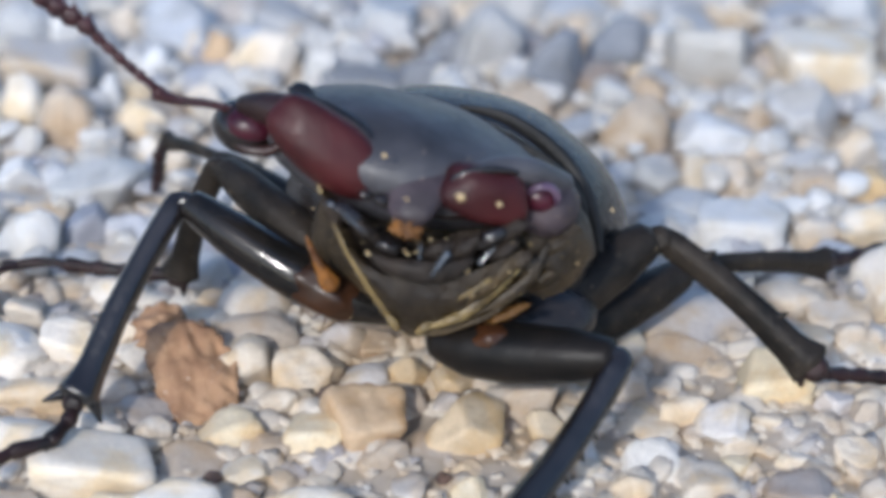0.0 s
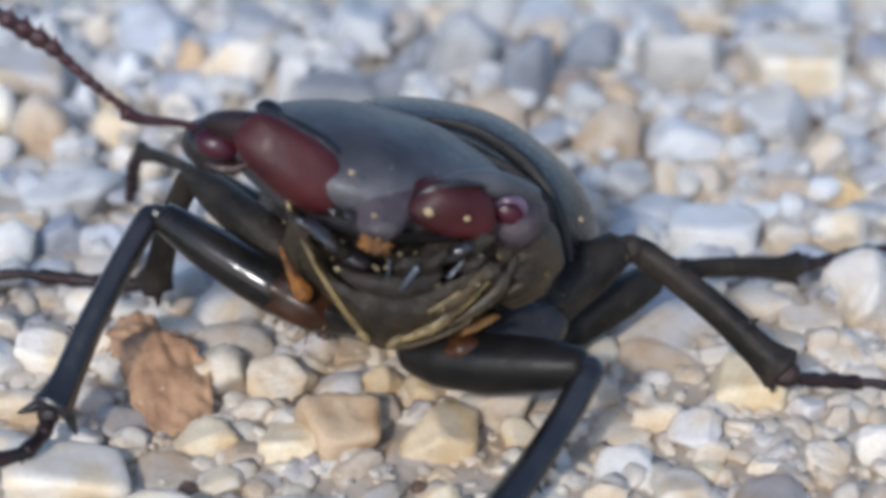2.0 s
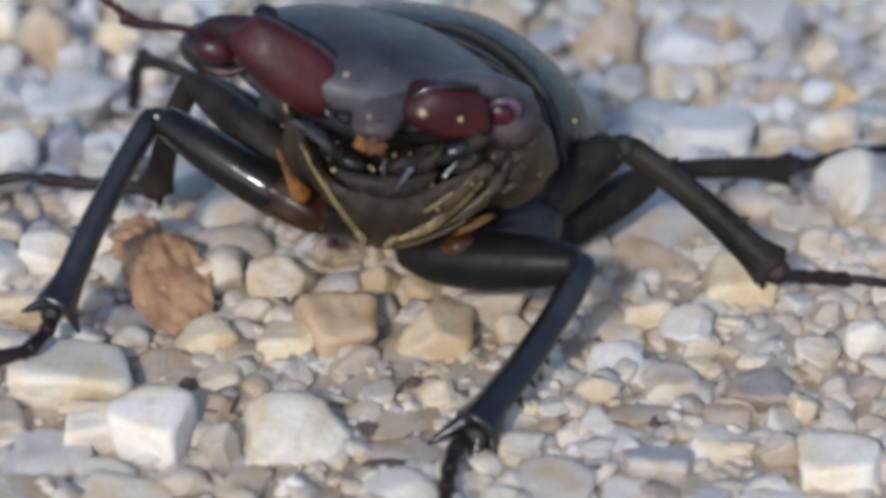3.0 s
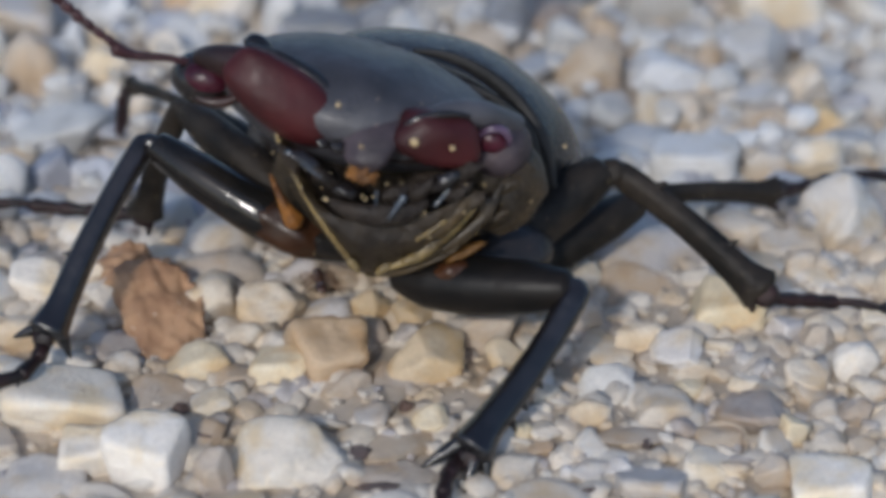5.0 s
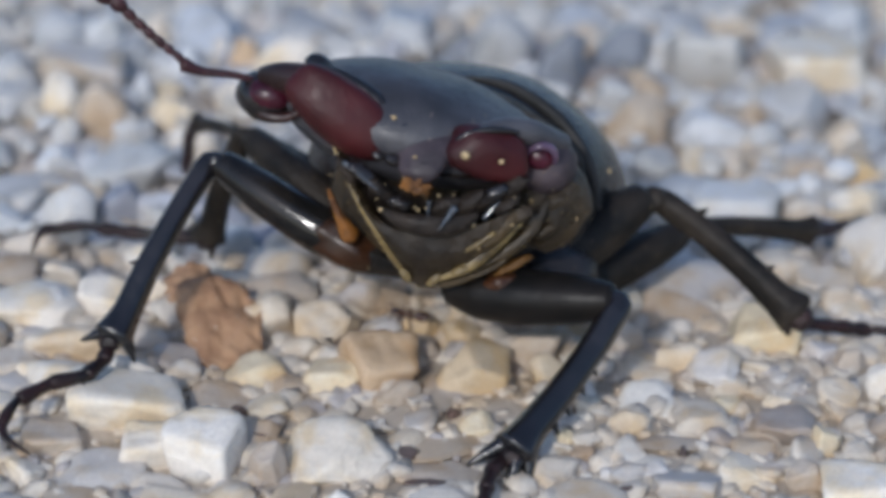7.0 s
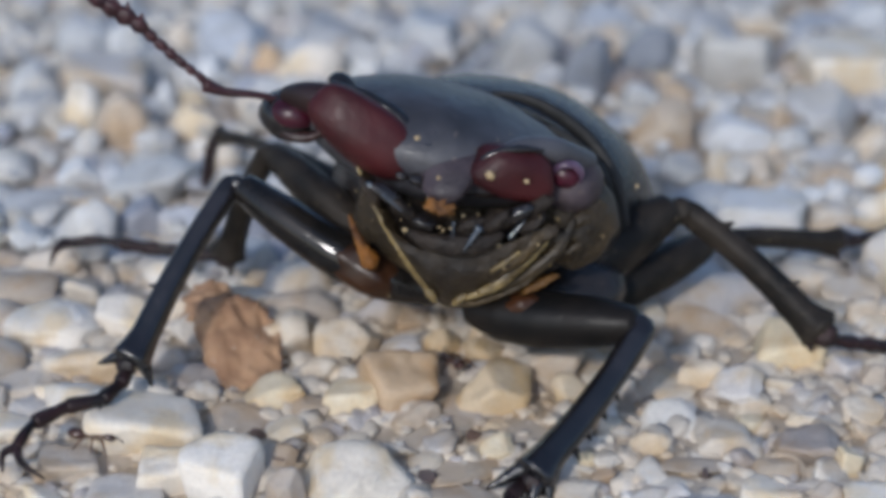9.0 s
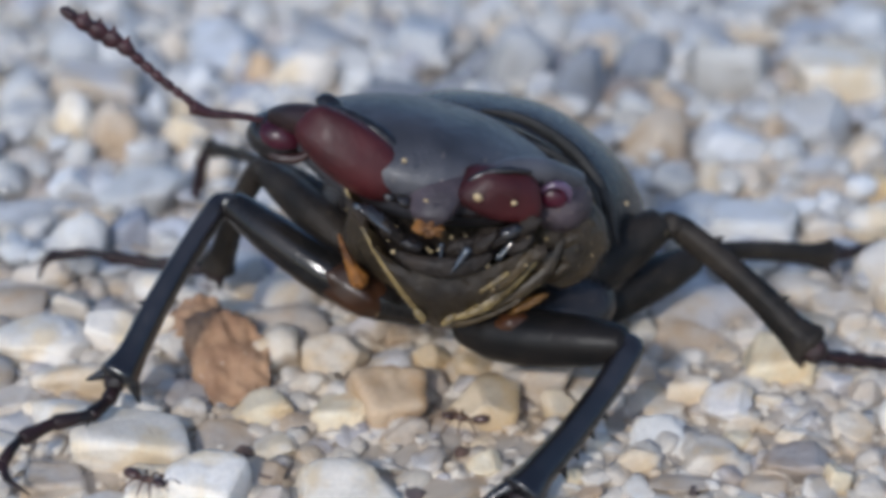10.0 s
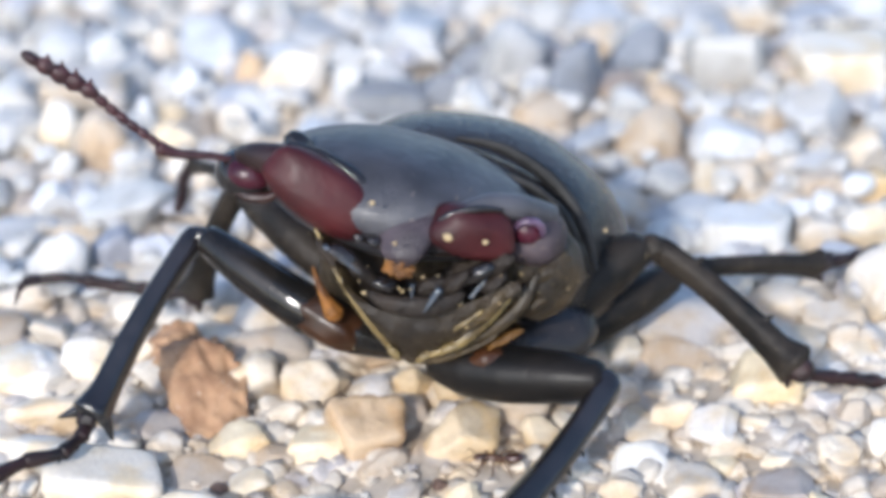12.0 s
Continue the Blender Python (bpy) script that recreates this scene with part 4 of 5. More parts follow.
pebble(-2.9, -40.5, -1.07, 1.26, 1.07, 0.25, BUFF, BLOCKY)
pebble(-8.7, -39.2, -0.97, 1.08, 0.92, 0.47, PALE, ROUND)
pebble(-1.8, -36.5, -1.03, 0.85, 0.72, 0.35, PALE, ROUND)
pebble(7.1, -29.3, -0.96, 0.53, 0.45, 0.48, IVORY, ROUND)
pebble(9.9, -29.5, -0.91, 1.59, 1.35, 0.57, IVORY, BLOCKY)
pebble(9.7, -26.4, -0.92, 1.68, 1.43, 0.55, PALE, BLOCKY)
pebble(9.0, -24.0, -0.72, 0.99, 0.84, 0.96, BUFF, ROUND)
pebble(11.6, -26.0, -0.65, 1.19, 1.01, 1.10, PALE, BLOCKY)
pebble(13.4, -27.1, -0.64, 1.40, 1.19, 1.11, IVORY, BLOCKY)
pebble(12.0, -31.3, -0.77, 1.41, 1.20, 0.86, PALE, BLOCKY)
pebble(13.6, -29.4, -0.99, 0.74, 0.63, 0.43, CREAM, ROUND)
pebble(9.0, -31.8, -0.85, 0.99, 0.84, 0.70, PALE, ROUND)
pebble(6.8, -31.8, -0.98, 0.88, 0.75, 0.44, PALE, BLOCKY)
pebble(5.5, -36.2, -0.90, 1.20, 1.02, 0.59, PALE, BLOCKY)
pebble(5.9, -33.4, -0.93, 0.51, 0.44, 0.53, CREAM, ROUND)
pebble(6.8, -34.5, -0.95, 0.61, 0.52, 0.51, TAN, BLOCKY)
pebble(7.8, -36.3, -1.01, 0.45, 0.38, 0.37, IVORY, ROUND)
pebble(6.9, -36.4, -1.06, 0.30, 0.26, 0.28, IVORY, ROUND)
pebble(6.3, -39.3, -0.94, 2.25, 1.91, 0.52, PALE, BLOCKY)
pebble(8.7, -38.3, -0.71, 0.52, 0.44, 0.38, DARK, BLOCKY)
pebble(4.6, -40.5, -0.89, 1.02, 0.86, 0.62, IVORY, BLOCKY)
pebble(7.4, -40.8, -1.03, 0.97, 0.82, 0.35, PALE, BLOCKY)
pebble(8.8, -36.1, -0.98, 1.00, 0.85, 0.44, PALE, ROUND)
pebble(10.0, -36.0, -0.96, 0.65, 0.56, 0.49, IVORY, BLOCKY)
pebble(11.5, -37.5, -0.87, 1.74, 1.48, 0.67, PALE, BLOCKY)
pebble(10.4, -33.0, -1.04, 1.80, 1.53, 0.31, BUFF, BLOCKY)
pebble(10.2, -39.6, -1.05, 1.95, 1.46, 0.30, IVORY, BLOCKY)
pebble(15.9, -22.9, -0.60, 1.83, 1.55, 1.19, CREAM, BOX)
pebble(16.6, -26.3, -1.01, 2.17, 1.84, 0.38, BUFF, BLOCKY)
pebble(18.6, -24.6, -0.79, 0.93, 0.79, 0.83, IVORY, BLOCKY)
pebble(19.9, -25.3, -0.81, 0.82, 0.69, 0.78, BUFF, ROUND)
pebble(19.0, -28.7, -0.75, 1.12, 0.95, 0.89, PALE, BLOCKY)
pebble(21.3, -27.7, -0.68, 1.07, 0.91, 1.04, IVORY, ROUND)
pebble(16.2, -28.9, -0.95, 0.74, 0.63, 0.50, IVORY, BLOCKY)
pebble(16.4, -32.1, -0.71, 1.71, 1.45, 0.97, BUFF, BLOCKY)
pebble(17.8, -33.4, -0.74, 0.77, 0.65, 0.92, CREAM, BLOCKY)
pebble(19.3, -34.0, -0.86, 0.97, 0.82, 0.68, PALE, ROUND)
pebble(18.8, -37.5, -0.69, 1.79, 1.52, 1.02, IVORY, BOX)
pebble(16.4, -36.7, -0.70, 0.90, 0.76, 0.99, BUFF, BLOCKY)
pebble(14.1, -36.0, -0.87, 1.61, 1.37, 0.66, IVORY, BLOCKY)
pebble(16.2, -40.0, -0.95, 1.51, 1.28, 0.50, IVORY, ROUND)
pebble(13.5, -38.8, -1.04, 1.82, 1.55, 0.32, PALE, BLOCKY)
pebble(18.9, -39.9, -1.07, 1.32, 1.12, 0.25, PALE, BLOCKY)
pebble(20.9, -31.3, -0.87, 0.89, 0.75, 0.66, BUFF, ROUND)
pebble(19.5, -31.4, -0.85, 0.73, 0.62, 0.69, BUFF, ROUND)
pebble(20.6, -34.3, -0.83, 0.71, 0.61, 0.74, BUFF, BLOCKY)
pebble(14.7, -33.5, -1.00, 1.13, 0.96, 0.41, BUFF, ROUND)
pebble(12.5, -17.1, -0.83, 2.77, 2.36, 0.89, PALE, ROUND)
# buff on the slab below stands in for shade behind the front leg
pebble(11.9, -21.2, -1.01, 2.36, 1.81, 0.37, BUFF, BLOCKY)
pebble(19.8, -16.2, -1.00, 1.51, 1.29, 0.73, PALE, BLOCKY)
pebble(21.2, -19.2, -1.07, 1.43, 1.21, 0.27, IVORY, ROUND)
pebble(22.7, -14.0, -0.58, 2.24, 1.91, 1.96, PALE, BLOCKY)
pebble(19.3, -21.2, -1.05, 1.12, 0.96, 0.30, IVORY, BLOCKY)
pebble(21.0, -22.7, -1.03, 1.56, 1.32, 0.33, IVORY, BLOCKY)
pebble(22.7, -23.2, -0.90, 0.72, 0.61, 0.61, IVORY, BLOCKY)
pebble(17.6, -22.8, -0.87, 0.78, 0.66, 0.67, PALE, ROUND)
pebble(18.8, -11.0, -1.39, 1.51, 1.28, 0.87, PALE, ROUND)
pebble(-4.1, -20.2, -0.76, 1.13, 0.96, 0.89, PALE, ROUND)
pebble(-2.6, -20.3, -0.92, 0.96, 0.82, 0.56, BUFF, BLOCKY)
# under the body: honey and buff stand in for its warm shade
pebble(0.7, -21.4, -0.92, 0.67, 0.57, 0.56, SHADED_HONEY, ROUND)
pebble(1.1, -23.5, -0.85, 1.05, 0.89, 0.62, SHADED_HONEY, ROUND)
pebble(4.25, -25.1, -0.62, 1.8, 1.40, 1.2, BUFF, BLOCKY)
pebble(5.2, -27.4, -0.73, 0.91, 0.78, 0.94, SHADED_HONEY, ROUND)
pebble(6.3, -22.7, -1.06, 1.56, 1.32, 0.29, SHADED_HONEY, BLOCKY)
pebble(-4.5, -24.8, -0.73, 0.60, 0.51, 0.34, DARK, BLOCKY)
pebble(0.9, -31.6, -0.78, 0.36, 0.31, 0.26, DARK, BLOCKY)
pebble(-7.8, -34.3, -0.81, 0.41, 0.35, 0.26, DARK, BLOCKY)
pebble(-1.1, -35.2, -0.84, 0.46, 0.39, 0.26, DARK, BLOCKY)
pebble(-0.2, -37.8, -0.85, 0.94, 0.45, 0.26, DARK, BLOCKY)
pebble(-9.1, -32.2, -0.74, 0.47, 0.40, 0.32, DARK, BLOCKY)
pebble(11.3, -34.2, -0.80, 0.25, 0.22, 0.26, DARK, BLOCKY)
pebble(-20.0, -22.6, -0.69, 2.34, 1.99, 1.02, IVORY, ROUND)
pebble(-22.1, -18.3, -0.79, 1.90, 1.61, 0.82, BUFF, ROUND)
pebble(-20.4, -27.8, -1.02, 1.61, 1.37, 0.36, PALE, BLOCKY)
pebble(-20.3, -32.3, -0.84, 1.14, 0.97, 0.72, IVORY, BLOCKY)
pebble(-22.6, 10.3, -1.45, 2.62, 2.22, 1.31, PALE, BOX)
pebble(-23.5, 5.3, -1.40, 1.27, 1.08, 1.40, IVORY, ROUND)
pebble(-20.6, 3.5, -1.35, 1.44, 1.23, 1.50, BUFF, ROUND)
pebble(-18.7, 7.2, -1.54, 0.71, 0.60, 1.12, WHITE, BLOCKY)
pebble(-22.4, 1.4, -1.65, 0.87, 0.74, 0.90, WHITE, ROUND)
pebble(-16.7, 4.5, -1.64, 1.52, 1.29, 0.91, IVORY, ROUND)
pebble(-17.3, 8.5, -1.78, 1.10, 0.94, 0.63, CREAM, ROUND)
pebble(-16.7, 12.2, -1.61, 1.19, 1.01, 0.99, WHITE, ROUND)
pebble(-18.6, 2.2, -1.76, 1.12, 0.95, 0.68, WHITE, BLOCKY)
pebble(-15.8, 1.3, -1.80, 0.77, 0.66, 0.61, IVORY, ROUND)
pebble(-17.6, -3.6, -1.41, 2.64, 2.24, 1.38, BLUE, BLOCKY)
pebble(-22.2, -2.8, -1.71, 1.20, 1.02, 0.78, WHITE, BLOCKY)
pebble(-20.5, -5.2, -1.90, 1.54, 1.31, 0.39, PALE, BLOCKY)
pebble(-20.2, -10.7, -1.23, 1.77, 1.50, 1.25, WHITE, ROUND)
pebble(-17.5, -8.9, -1.52, 1.39, 1.18, 1.00, BLUE, BLOCKY)
pebble(-15.7, -9.0, -1.60, 1.16, 0.98, 0.83, WHITE, BLOCKY)
pebble(-15.8, -11.6, -1.64, 1.70, 1.24, 0.27, IVORY, ROUND)
pebble(-24.9, 15.6, -1.42, 1.89, 1.61, 1.36, BLUE, ROUND)
pebble(-22.2, 15.8, -1.41, 1.49, 1.26, 1.38, WHITE, BLOCKY)
pebble(-20.0, 13.1, -1.55, 1.73, 1.47, 1.11, BLUE, BLOCKY)
pebble(-19.3, 17.7, -1.55, 0.82, 0.70, 1.10, PALE, ROUND)
pebble(-15.8, 16.3, -1.32, 2.44, 2.07, 1.57, BLUE, BLOCKY)
pebble(-14.8, 14.5, -1.66, 0.81, 0.68, 0.88, PALE, ROUND)
pebble(-13.3, 13.6, -1.45, 0.93, 0.79, 1.30, TAN, ROUND)
pebble(-10.5, 13.4, -1.49, 2.20, 1.87, 1.23, IVORY, BLOCKY)
pebble(-13.9, 11.8, -1.96, 1.98, 1.30, 0.28, BLUE, ROUND)
pebble(-13.2, 6.6, -1.60, 0.96, 0.82, 1.00, IVORY, ROUND)
pebble(-14.2, -0.4, -1.69, 0.80, 0.68, 0.83, PALE, ROUND)
pebble(-9.7, 20.7, -1.85, 2.64, 2.25, 0.50, BLUE, BLOCKY)
pebble(-7.5, 15.7, -1.66, 1.35, 1.15, 0.88, GREY, ROUND)
pebble(-3.7, 17.8, -1.33, 2.60, 2.21, 1.53, BLUE, BLOCKY)
pebble(-6.9, 11.0, -1.47, 0.99, 0.84, 1.26, WHITE, BLOCKY)
pebble(-4.6, 10.4, -1.60, 2.16, 1.84, 1.01, SHADED_SLATE, BLOCKY)
pebble(-1.2, 11.5, -1.62, 1.85, 1.57, 0.95, SHADED_SLATE, BLOCKY)
pebble(2.7, 14.7, -1.11, 2.15, 1.82, 1.98, GREY, ROUND)
pebble(0.4, 15.2, -1.53, 1.35, 1.15, 1.15, SHADED_SLATE, ROUND)
pebble(6.7, 12.2, -1.01, 1.78, 1.52, 2.18, SHADED_SLATE, BLOCKY)
pebble(7.9, 23.0, -1.82, 2.33, 1.98, 0.55, BLUE, ROUND)
pebble(10.6, 16.7, -1.44, 2.04, 1.73, 1.32, SHADED_SLATE, BLOCKY)
pebble(11.7, 14.1, -1.89, 0.60, 0.51, 0.41, CREAM, ROUND)
pebble(9.8, 9.1, -1.56, 1.43, 1.21, 1.07, BLUE, ROUND)
pebble(12.2, 10.7, -1.67, 1.31, 1.12, 0.85, BUFF, ROUND)
pebble(11.2, 4.9, -1.41, 1.96, 1.67, 1.39, BUFF, ROUND)
pebble(16.2, 14.7, -1.24, 2.75, 2.34, 1.72, GREY, BLOCKY)
pebble(23.0, 14.8, -1.34, 3.02, 2.57, 1.51, IVORY, BOX)
pebble(15.0, 9.8, -1.82, 1.31, 1.11, 0.55, WHITE, BLOCKY)
pebble(17.5, 11.1, -1.83, 1.58, 1.34, 0.53, GREY, BLOCKY)
pebble(15.5, 5.1, -1.68, 2.35, 1.99, 0.85, WHITE, BLOCKY)
pebble(20.8, 7.6, -1.44, 2.25, 1.91, 1.33, GREY, BLOCKY)
pebble(21.0, 11.1, -1.89, 0.39, 0.34, 0.41, IVORY, ROUND)
pebble(18.1, 7.4, -1.70, 0.77, 0.66, 0.80, BUFF, ROUND)
pebble(11.9, 0.4, -1.82, 1.35, 1.15, 0.56, BLUE, ROUND)
pebble(14.4, 0.5, -1.85, 1.48, 1.26, 0.50, IVORY, BLOCKY)
pebble(16.4, 0.4, -1.78, 1.17, 0.99, 0.65, PALE, BLOCKY)
pebble(12.9, -3.0, -1.90, 2.05, 1.74, 0.40, BLUE, BLOCKY)
pebble(15.8, -6.3, -1.53, 2.29, 1.95, 1.15, WHITE, BOX)
pebble(18.2, -0.1, -1.77, 0.46, 0.39, 0.66, WHITE, BLOCKY)
pebble(17.9, -2.2, -1.79, 1.21, 1.03, 0.61, PALE, ROUND)
pebble(20.5, -0.9, -1.65, 1.40, 1.19, 0.90, BUFF, ROUND)
pebble(20.5, 2.8, -1.91, 1.31, 1.12, 0.38, WHITE, BLOCKY)
pebble(23.1, 3.5, -1.56, 1.51, 1.28, 1.08, PALE, ROUND)
pebble(23.6, -0.3, -1.70, 1.47, 1.25, 0.80, CREAM, BLOCKY)
pebble(22.8, -5.4, -1.59, 1.66, 1.41, 1.03, IVORY, ROUND)
pebble(19.6, -5.2, -1.71, 1.42, 1.21, 0.77, PALE, BLOCKY)
pebble(24.8, 7.4, -1.68, 1.29, 1.09, 0.84, GREY, BLOCKY)
pebble(14.7, 23.5, -1.84, 1.98, 1.68, 0.52, GREY, ROUND)
pebble(18.3, 22.8, -1.79, 2.04, 1.74, 0.62, PALE, BLOCKY)
pebble(21.9, 23.0, -1.74, 2.33, 1.98, 0.71, GREY, BLOCKY)
pebble(25.7, 23.1, -1.55, 2.04, 1.74, 1.10, BLUE, BLOCKY)
pebble(2.3, 22.5, -1.82, 1.69, 1.43, 0.57, PALE, ROUND)
pebble(-1.0, 20.3, -1.67, 1.25, 1.06, 0.85, BUFF, ROUND)
pebble(4.9, 22.3, -1.69, 1.40, 1.19, 0.81, GREY, ROUND)
pebble(-26.4, 19.5, -1.63, 1.52, 1.29, 0.95, GREY, ROUND)
pebble(-12.5, 20.4, -1.67, 1.53, 1.30, 0.85, PALE, BLOCKY)
pebble(-6.3, 22.1, -1.76, 1.19, 1.01, 0.69, GREY, BLOCKY)
# further stones whose colour carries the shade below the belly
pebble(-0.9, -23.3, -0.75, 1.05, 0.8, 0.72, SHADED_HONEY, BLOCKY)
pebble(3.0, -22.0, -0.85, 1.2, 0.9, 0.5, BUFF, BLOCKY)
pebble(4.6, -29.2, -1.1, 1.2, 1.0, 0.32, BUFF, BLOCKY)

# green crumbs of moss under the beetle

# more loose stones between and round those
def free_place(x, y, r, slack):
    return all((x - a) ** 2 + (y - b) ** 2 > ((r + c) * slack) ** 2 for a, b, c in taken)


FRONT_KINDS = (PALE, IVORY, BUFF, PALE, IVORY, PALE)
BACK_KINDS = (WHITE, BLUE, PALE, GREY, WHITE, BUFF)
spare = 300 - len([t for t in taken if t[2] not in (0.6, 0.7)])
far_stones = []
for big, small, tries in ((2.2, 1.4, 2600), (1.4, 0.9, 6000), (0.9, 0.6, 3500)):
    for _ in range(tries):
        x, y, r = chooser.uniform(-46, 46), chooser.uniform(-62, 70), chooser.uniform(small, big)
        if y < -30 and r > 1.0 or math.hypot(x + 10.6, y + 24.6) < 2.8 or not free_place(x, y, r, 0.8):
            continue
        taken.append((x, y, r))
        height = r * chooser.uniform(0.45, 0.8)
        z = bed_height(x, y) + height * chooser.uniform(0.25, 0.6)
        near = abs(x) < 26 and -42 < y < 24 and r > 0.6
        style = chooser.choice((BLOCKY, BLOCKY, ROUND))
        if near and spare > 0:
            spare -= 1
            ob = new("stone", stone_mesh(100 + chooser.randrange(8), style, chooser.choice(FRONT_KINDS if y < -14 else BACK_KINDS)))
            ob.parent = ground
            ob.matrix_basis = pose(x * MM, y * MM, z * MM, chooser.uniform(-20, 20), chooser.uniform(-20, 20), chooser.uniform(0, 360)) @ \
                Matrix.Diagonal((r * MM * chooser.uniform(1, 1.25), r * MM, height * MM, 1))
        else:
            far_stones.append((x, y, z, r, height, style))


def joined(name, label, rows, detail, material):
    """Many small stones as one mesh."""
    forms = [stone_places(200 + k, BLOCKY if k % 4 else ROUND, detail) for k in range(8)]
    places, faces, count = [], [], 0
    rng = np.random.default_rng(5)
    for x, y, z, r, h in rows:
        p, f = forms[rng.integers(8)]
        turn = np.array(Euler((rng.uniform(-0.5, 0.5), rng.uniform(-0.5, 0.5), rng.uniform(0, 6.3))).to_matrix())
        places.append(((p * (r * rng.uniform(0.9, 1.3), r, h)) @ turn.T + (x, y, z)) * MM)
        faces.append(f + count)
        count += len(p)
    places, faces = np.concatenate(places), np.concatenate(faces)
    me = bpy.data.meshes.new(name)
    me.vertices.add(len(places))
    me.vertices.foreach_set("co", places.ravel())
    me.loops.add(faces.size)
    me.loops.foreach_set("vertex_index", faces.ravel())
    me.polygons.add(len(faces))
    me.polygons.foreach_set("loop_start", np.arange(0, faces.size, 3))
    me.polygons.foreach_set("use_smooth", np.ones(len(faces), bool))
    me.update(calc_edges=True)
    me.materials.append(material)
    ob = new(name, me)
    ob.parent = ground
    return tagged(ob, label, kind="stuff")


# small stones that have come to rest in the hollows between the larger ones behind
hollows = random.Random(31)
for _ in range(1500):
    x, y, r = hollows.uniform(-40, 40), hollows.uniform(-14, 45), hollows.uniform(0.5, 1.15)
    if abs(x) < 13 and y < -8 or not free_place(x, y, r, 0.55):
        continue
    taken.append((x, y, r))
    far_stones.append((x, y, bed_height(x, y) + 1.0 + 0.2 * r, r, r * 0.7, BLOCKY))

joined("gravel", "loose pale buff limestone gravel", [(x, y, z, r, h) for x, y, z, r, h, s in far_stones if y < -14], 3, GRAVEL)
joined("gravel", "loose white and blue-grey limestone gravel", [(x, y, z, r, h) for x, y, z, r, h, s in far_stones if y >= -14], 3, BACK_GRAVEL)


def clear_of_ants(x, y, r):
    return not any((x - a) ** 2 + (y - b) ** 2 < (r + 0.6) ** 2 for a, b, c in taken if c == 0.6)


# flat broken chips that overlap like scales and hide most of the dust bed
chips = []
rng = np.random.default_rng(14)
for _ in range(8500):
    x, y, r = rng.uniform(-36, 36), rng.uniform(-54, 40), 0.32 + 0.75 * rng.random() ** 1.7
    if math.hypot(x + 10.6, y + 24.6) < 2.2 or r > 0.5 and not clear_of_ants(x, y, r):
        continue
    h = r * rng.uniform(0.3, 0.6)
    chips.append((x, y, bed_height(x, y) + h * rng.uniform(-0.4, 0.4), r, h))
joined("chips", "flat broken limestone chips bedded in dust", chips, 2, GRAVEL)

# grit: fine crumbs that fill the gaps, thickest where the large stones end
crumbs = []
rng = np.random.default_rng(8)
for _ in range(9000):
    x, y = rng.uniform(-34, 34), rng.uniform(-52, 34)
    if rng.random() > (1.0 if y < -28 else 0.6 if y < -14 else 0.2):
        continue
    r = 0.07 + 0.36 * rng.random() ** 3.5
    if r > 0.2 and not clear_of_ants(x, y, r):
        continue
    h = r * rng.uniform(0.6, 0.9)
    crumbs.append((x, y, bed_height(x, y) + h * rng.uniform(0.0, 0.7) + 0.15 * rng.random(), r, h))
joined("grit", "fine limestone grit and dust", crumbs, 2, GRAVEL)


# ---- what moves ----
def body_pose(rx, ry, dx, dy, dz):
    """The body's pose in the beetle's space for a small nod, lean and shift (degrees, millimetres)."""
    return Matrix.Translation(mm(BODY_PIVOT[0] + dx, BODY_PIVOT[1] + dy + 24, BODY_PIVOT[2] + dz - GROUND_Z)) @ pose(0, 0, 0, rx, ry, 0)


# the beetle slowly sinks and nods: seconds, nod, lean, shift
SWAY = [(0.0, -1.45, 0.95, 0.0, 0.15, 0.38), (1.0, -1.4, 0.5, -0.05, 0.22, 0.28), (2.0, -1.0, 0.35, -0.08, 0.28, 0.13), (3.0, -0.85, 0.32, 0.0, 0.2, 0.1),
        (5.0, 0.0, 0.05, 0.0, 0.15, -0.05), (6.5, 0.05, 0.05, 0.0, 0.0, 0.03), (7.2, 0.2, 0.0, 0.05, 0.05, -0.05), (9.0, 0.2, 0.05, 0.35, 0.24, -0.02),
        (10.0, 0.7, -0.25, 0.42, 0.32, -0.2), (10.5, 0.78, -0.25, 0.42, 0.4, -0.33), (11.0, 0.95, -0.35, 0.41, 0.58, -0.48), (12.0, 1.34, -0.02, 0.43, 0.8, -0.71)]


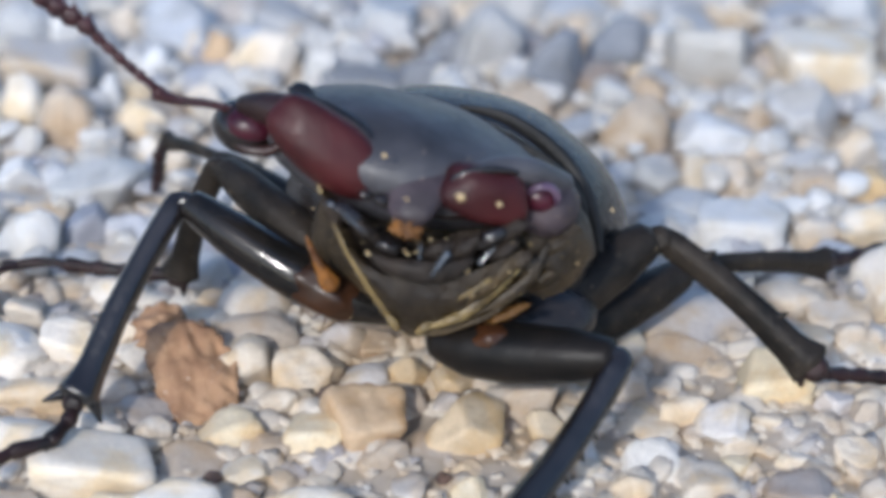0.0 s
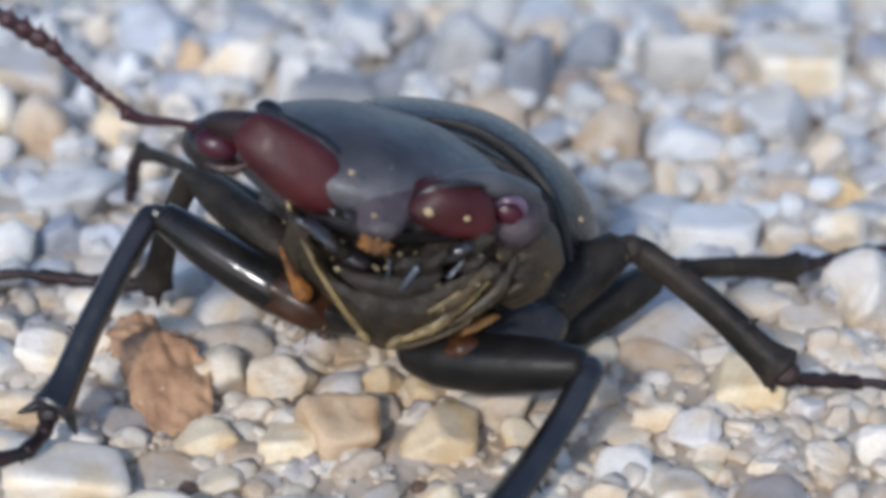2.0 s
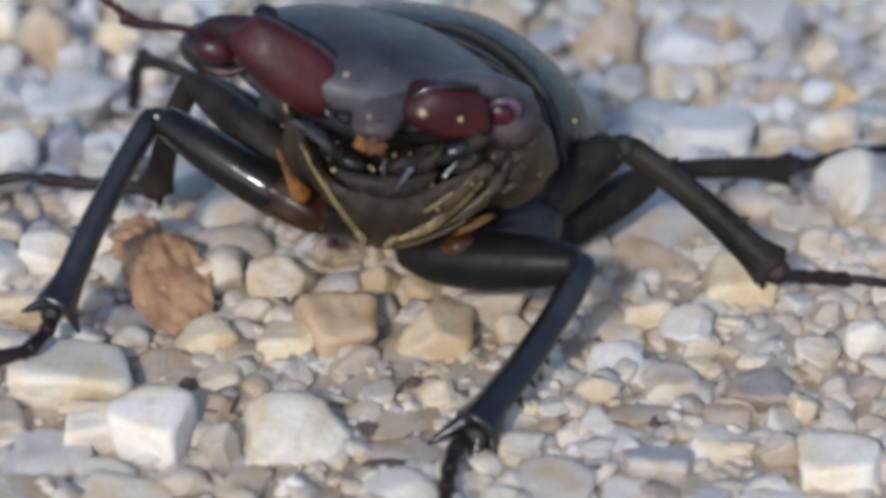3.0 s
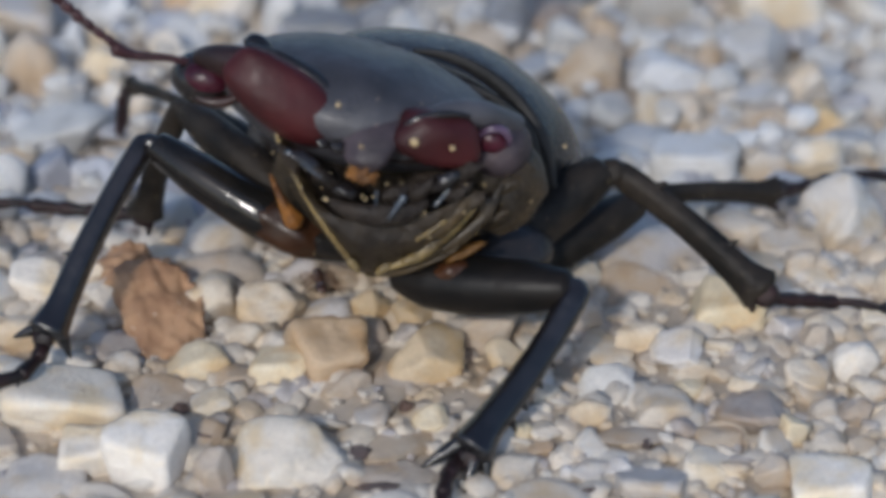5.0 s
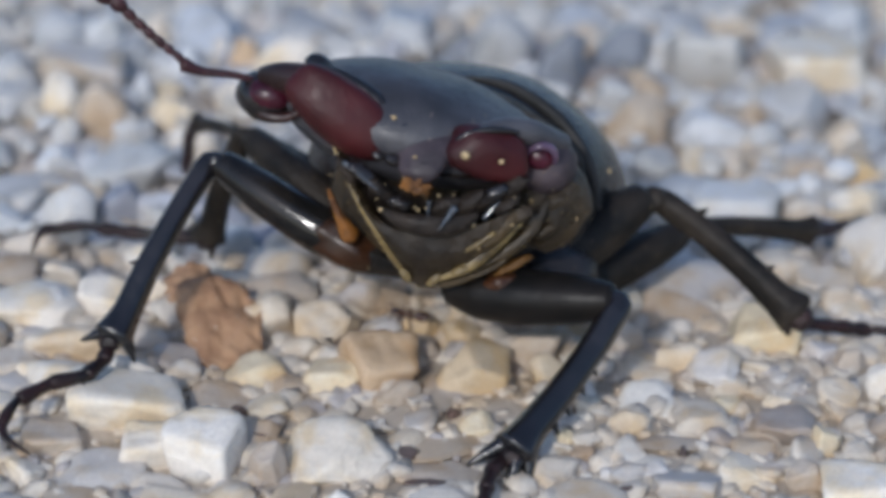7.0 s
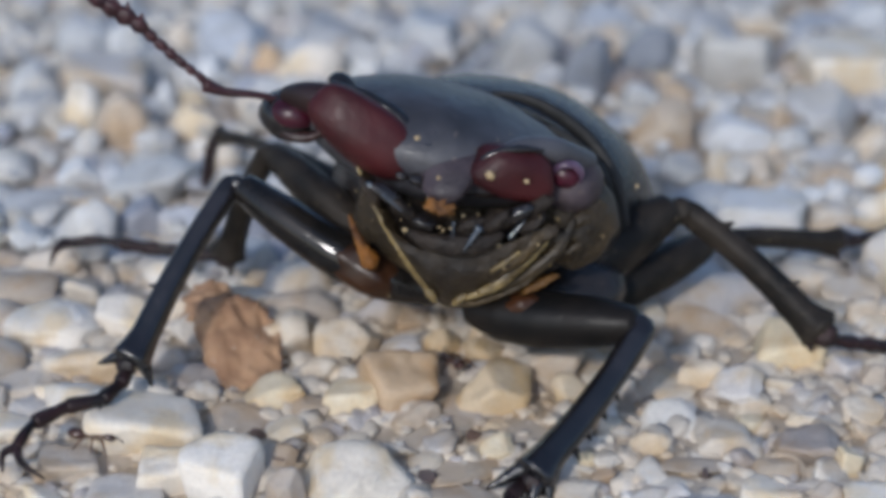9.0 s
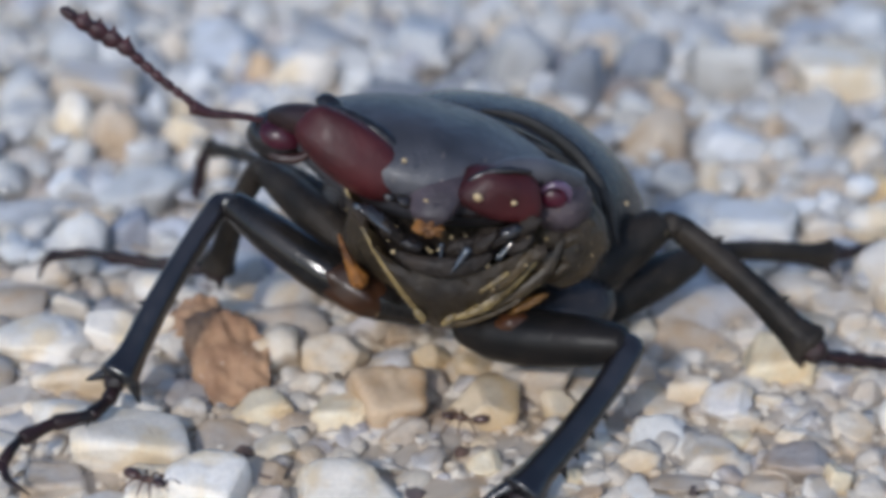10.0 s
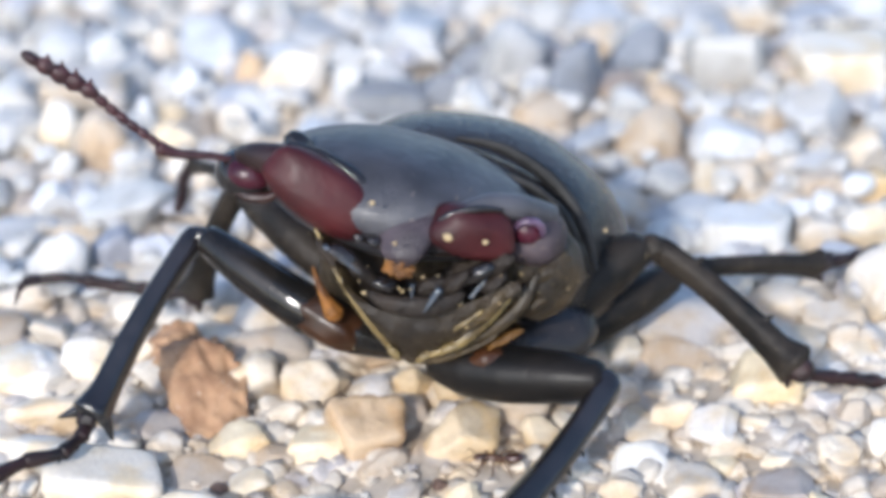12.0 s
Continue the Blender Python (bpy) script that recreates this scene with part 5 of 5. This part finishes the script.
def motions():
    base = Vector((0, -24, GROUND_Z))
    walk(body, [(t, body_pose(*s)) for t, *s in SWAY])
    for leg, knee, foot in legs:
        rows = []
        still = Vector(knee) - Vector(foot)
        for t, *s in SWAY:
            moved = (body_pose(*s) @ (mm(*knee) - mm(*BODY_PIVOT))) / MM + base
            turn = still.rotation_difference(moved - Vector(foot))
            rows.append((t, Matrix.Translation(mm(*(Vector(foot) - base))) @ turn.to_matrix().to_4x4()))
        walk(leg, rows)

    def trail(ant, rows):
        walk(ant, [(t, pose(x * MM, y * MM, z * MM, rx, ry, rz)) for t, x, y, z, rx, ry, rz in rows])

    trail(ant_by_stone, [(0.0, -4.6, -19.5, 0.1, 0, 0, 120), (2.0, -4.2, -20.2, 0.1, 0, 0, 120), (3.0, -3.3, -20.9, 0.1, 0, 0, 95), (5.0, -3.39, -21.5, -0.6, 0, 0, 100),
                         (5.5, -2.37, -21.7, -0.9, 0, 0, 125), (6.0, -1.87, -22.7, -0.6, 0, 0, 160), (6.5, -2.07, -22.3, -0.75, 0, 0, 170), (7.0, -1.56, -23.0, -0.5, 0, 5, 150),
                         (9.0, -0.36, -25.6, -0.6, 0, 10, 120), (9.5, 0.37, -28.6, -0.4, 0, 10, 130), (10.0, 0.87, -29.4, -0.6, 0, 0, 175), (10.5, 1.78, -29.3, -0.5, 0, -15, 192),
                         (11.0, 2.56, -29.4, -0.6, 0, -18, 200), (11.5, 2.03, -29.9, -0.9, 0, 0, 190), (12.0, 3.35, -29.8, -0.85, 0, 0, 180)])
    trail(ant_in_front, [(0.0, -31.0, -29.0, -0.85, 0, 0, -20), (7.0, -24.0, -32.0, -0.85, 0, 0, -20), (8.5, -18.0, -34.0, -0.85, 0, 0, -10), (9.0, -16.2, -34.0, -0.3, 0, 0, -10), (9.5, -14.9, -34.8, -0.15, 0, 0, -22),
                         (10.0, -12.8, -36.8, 0.2, 0, 0, -30), (10.5, -11.2, -38.6, 0.0, 0, 0, -40), (11.0, -11.0, -37.9, -0.6, 0, 0, -15), (11.5, -11.4, -37.2, -0.8, 0, 0, -60), (12.0, -9.4, -43.0, -0.8, 0, 0, -80)])


motions()
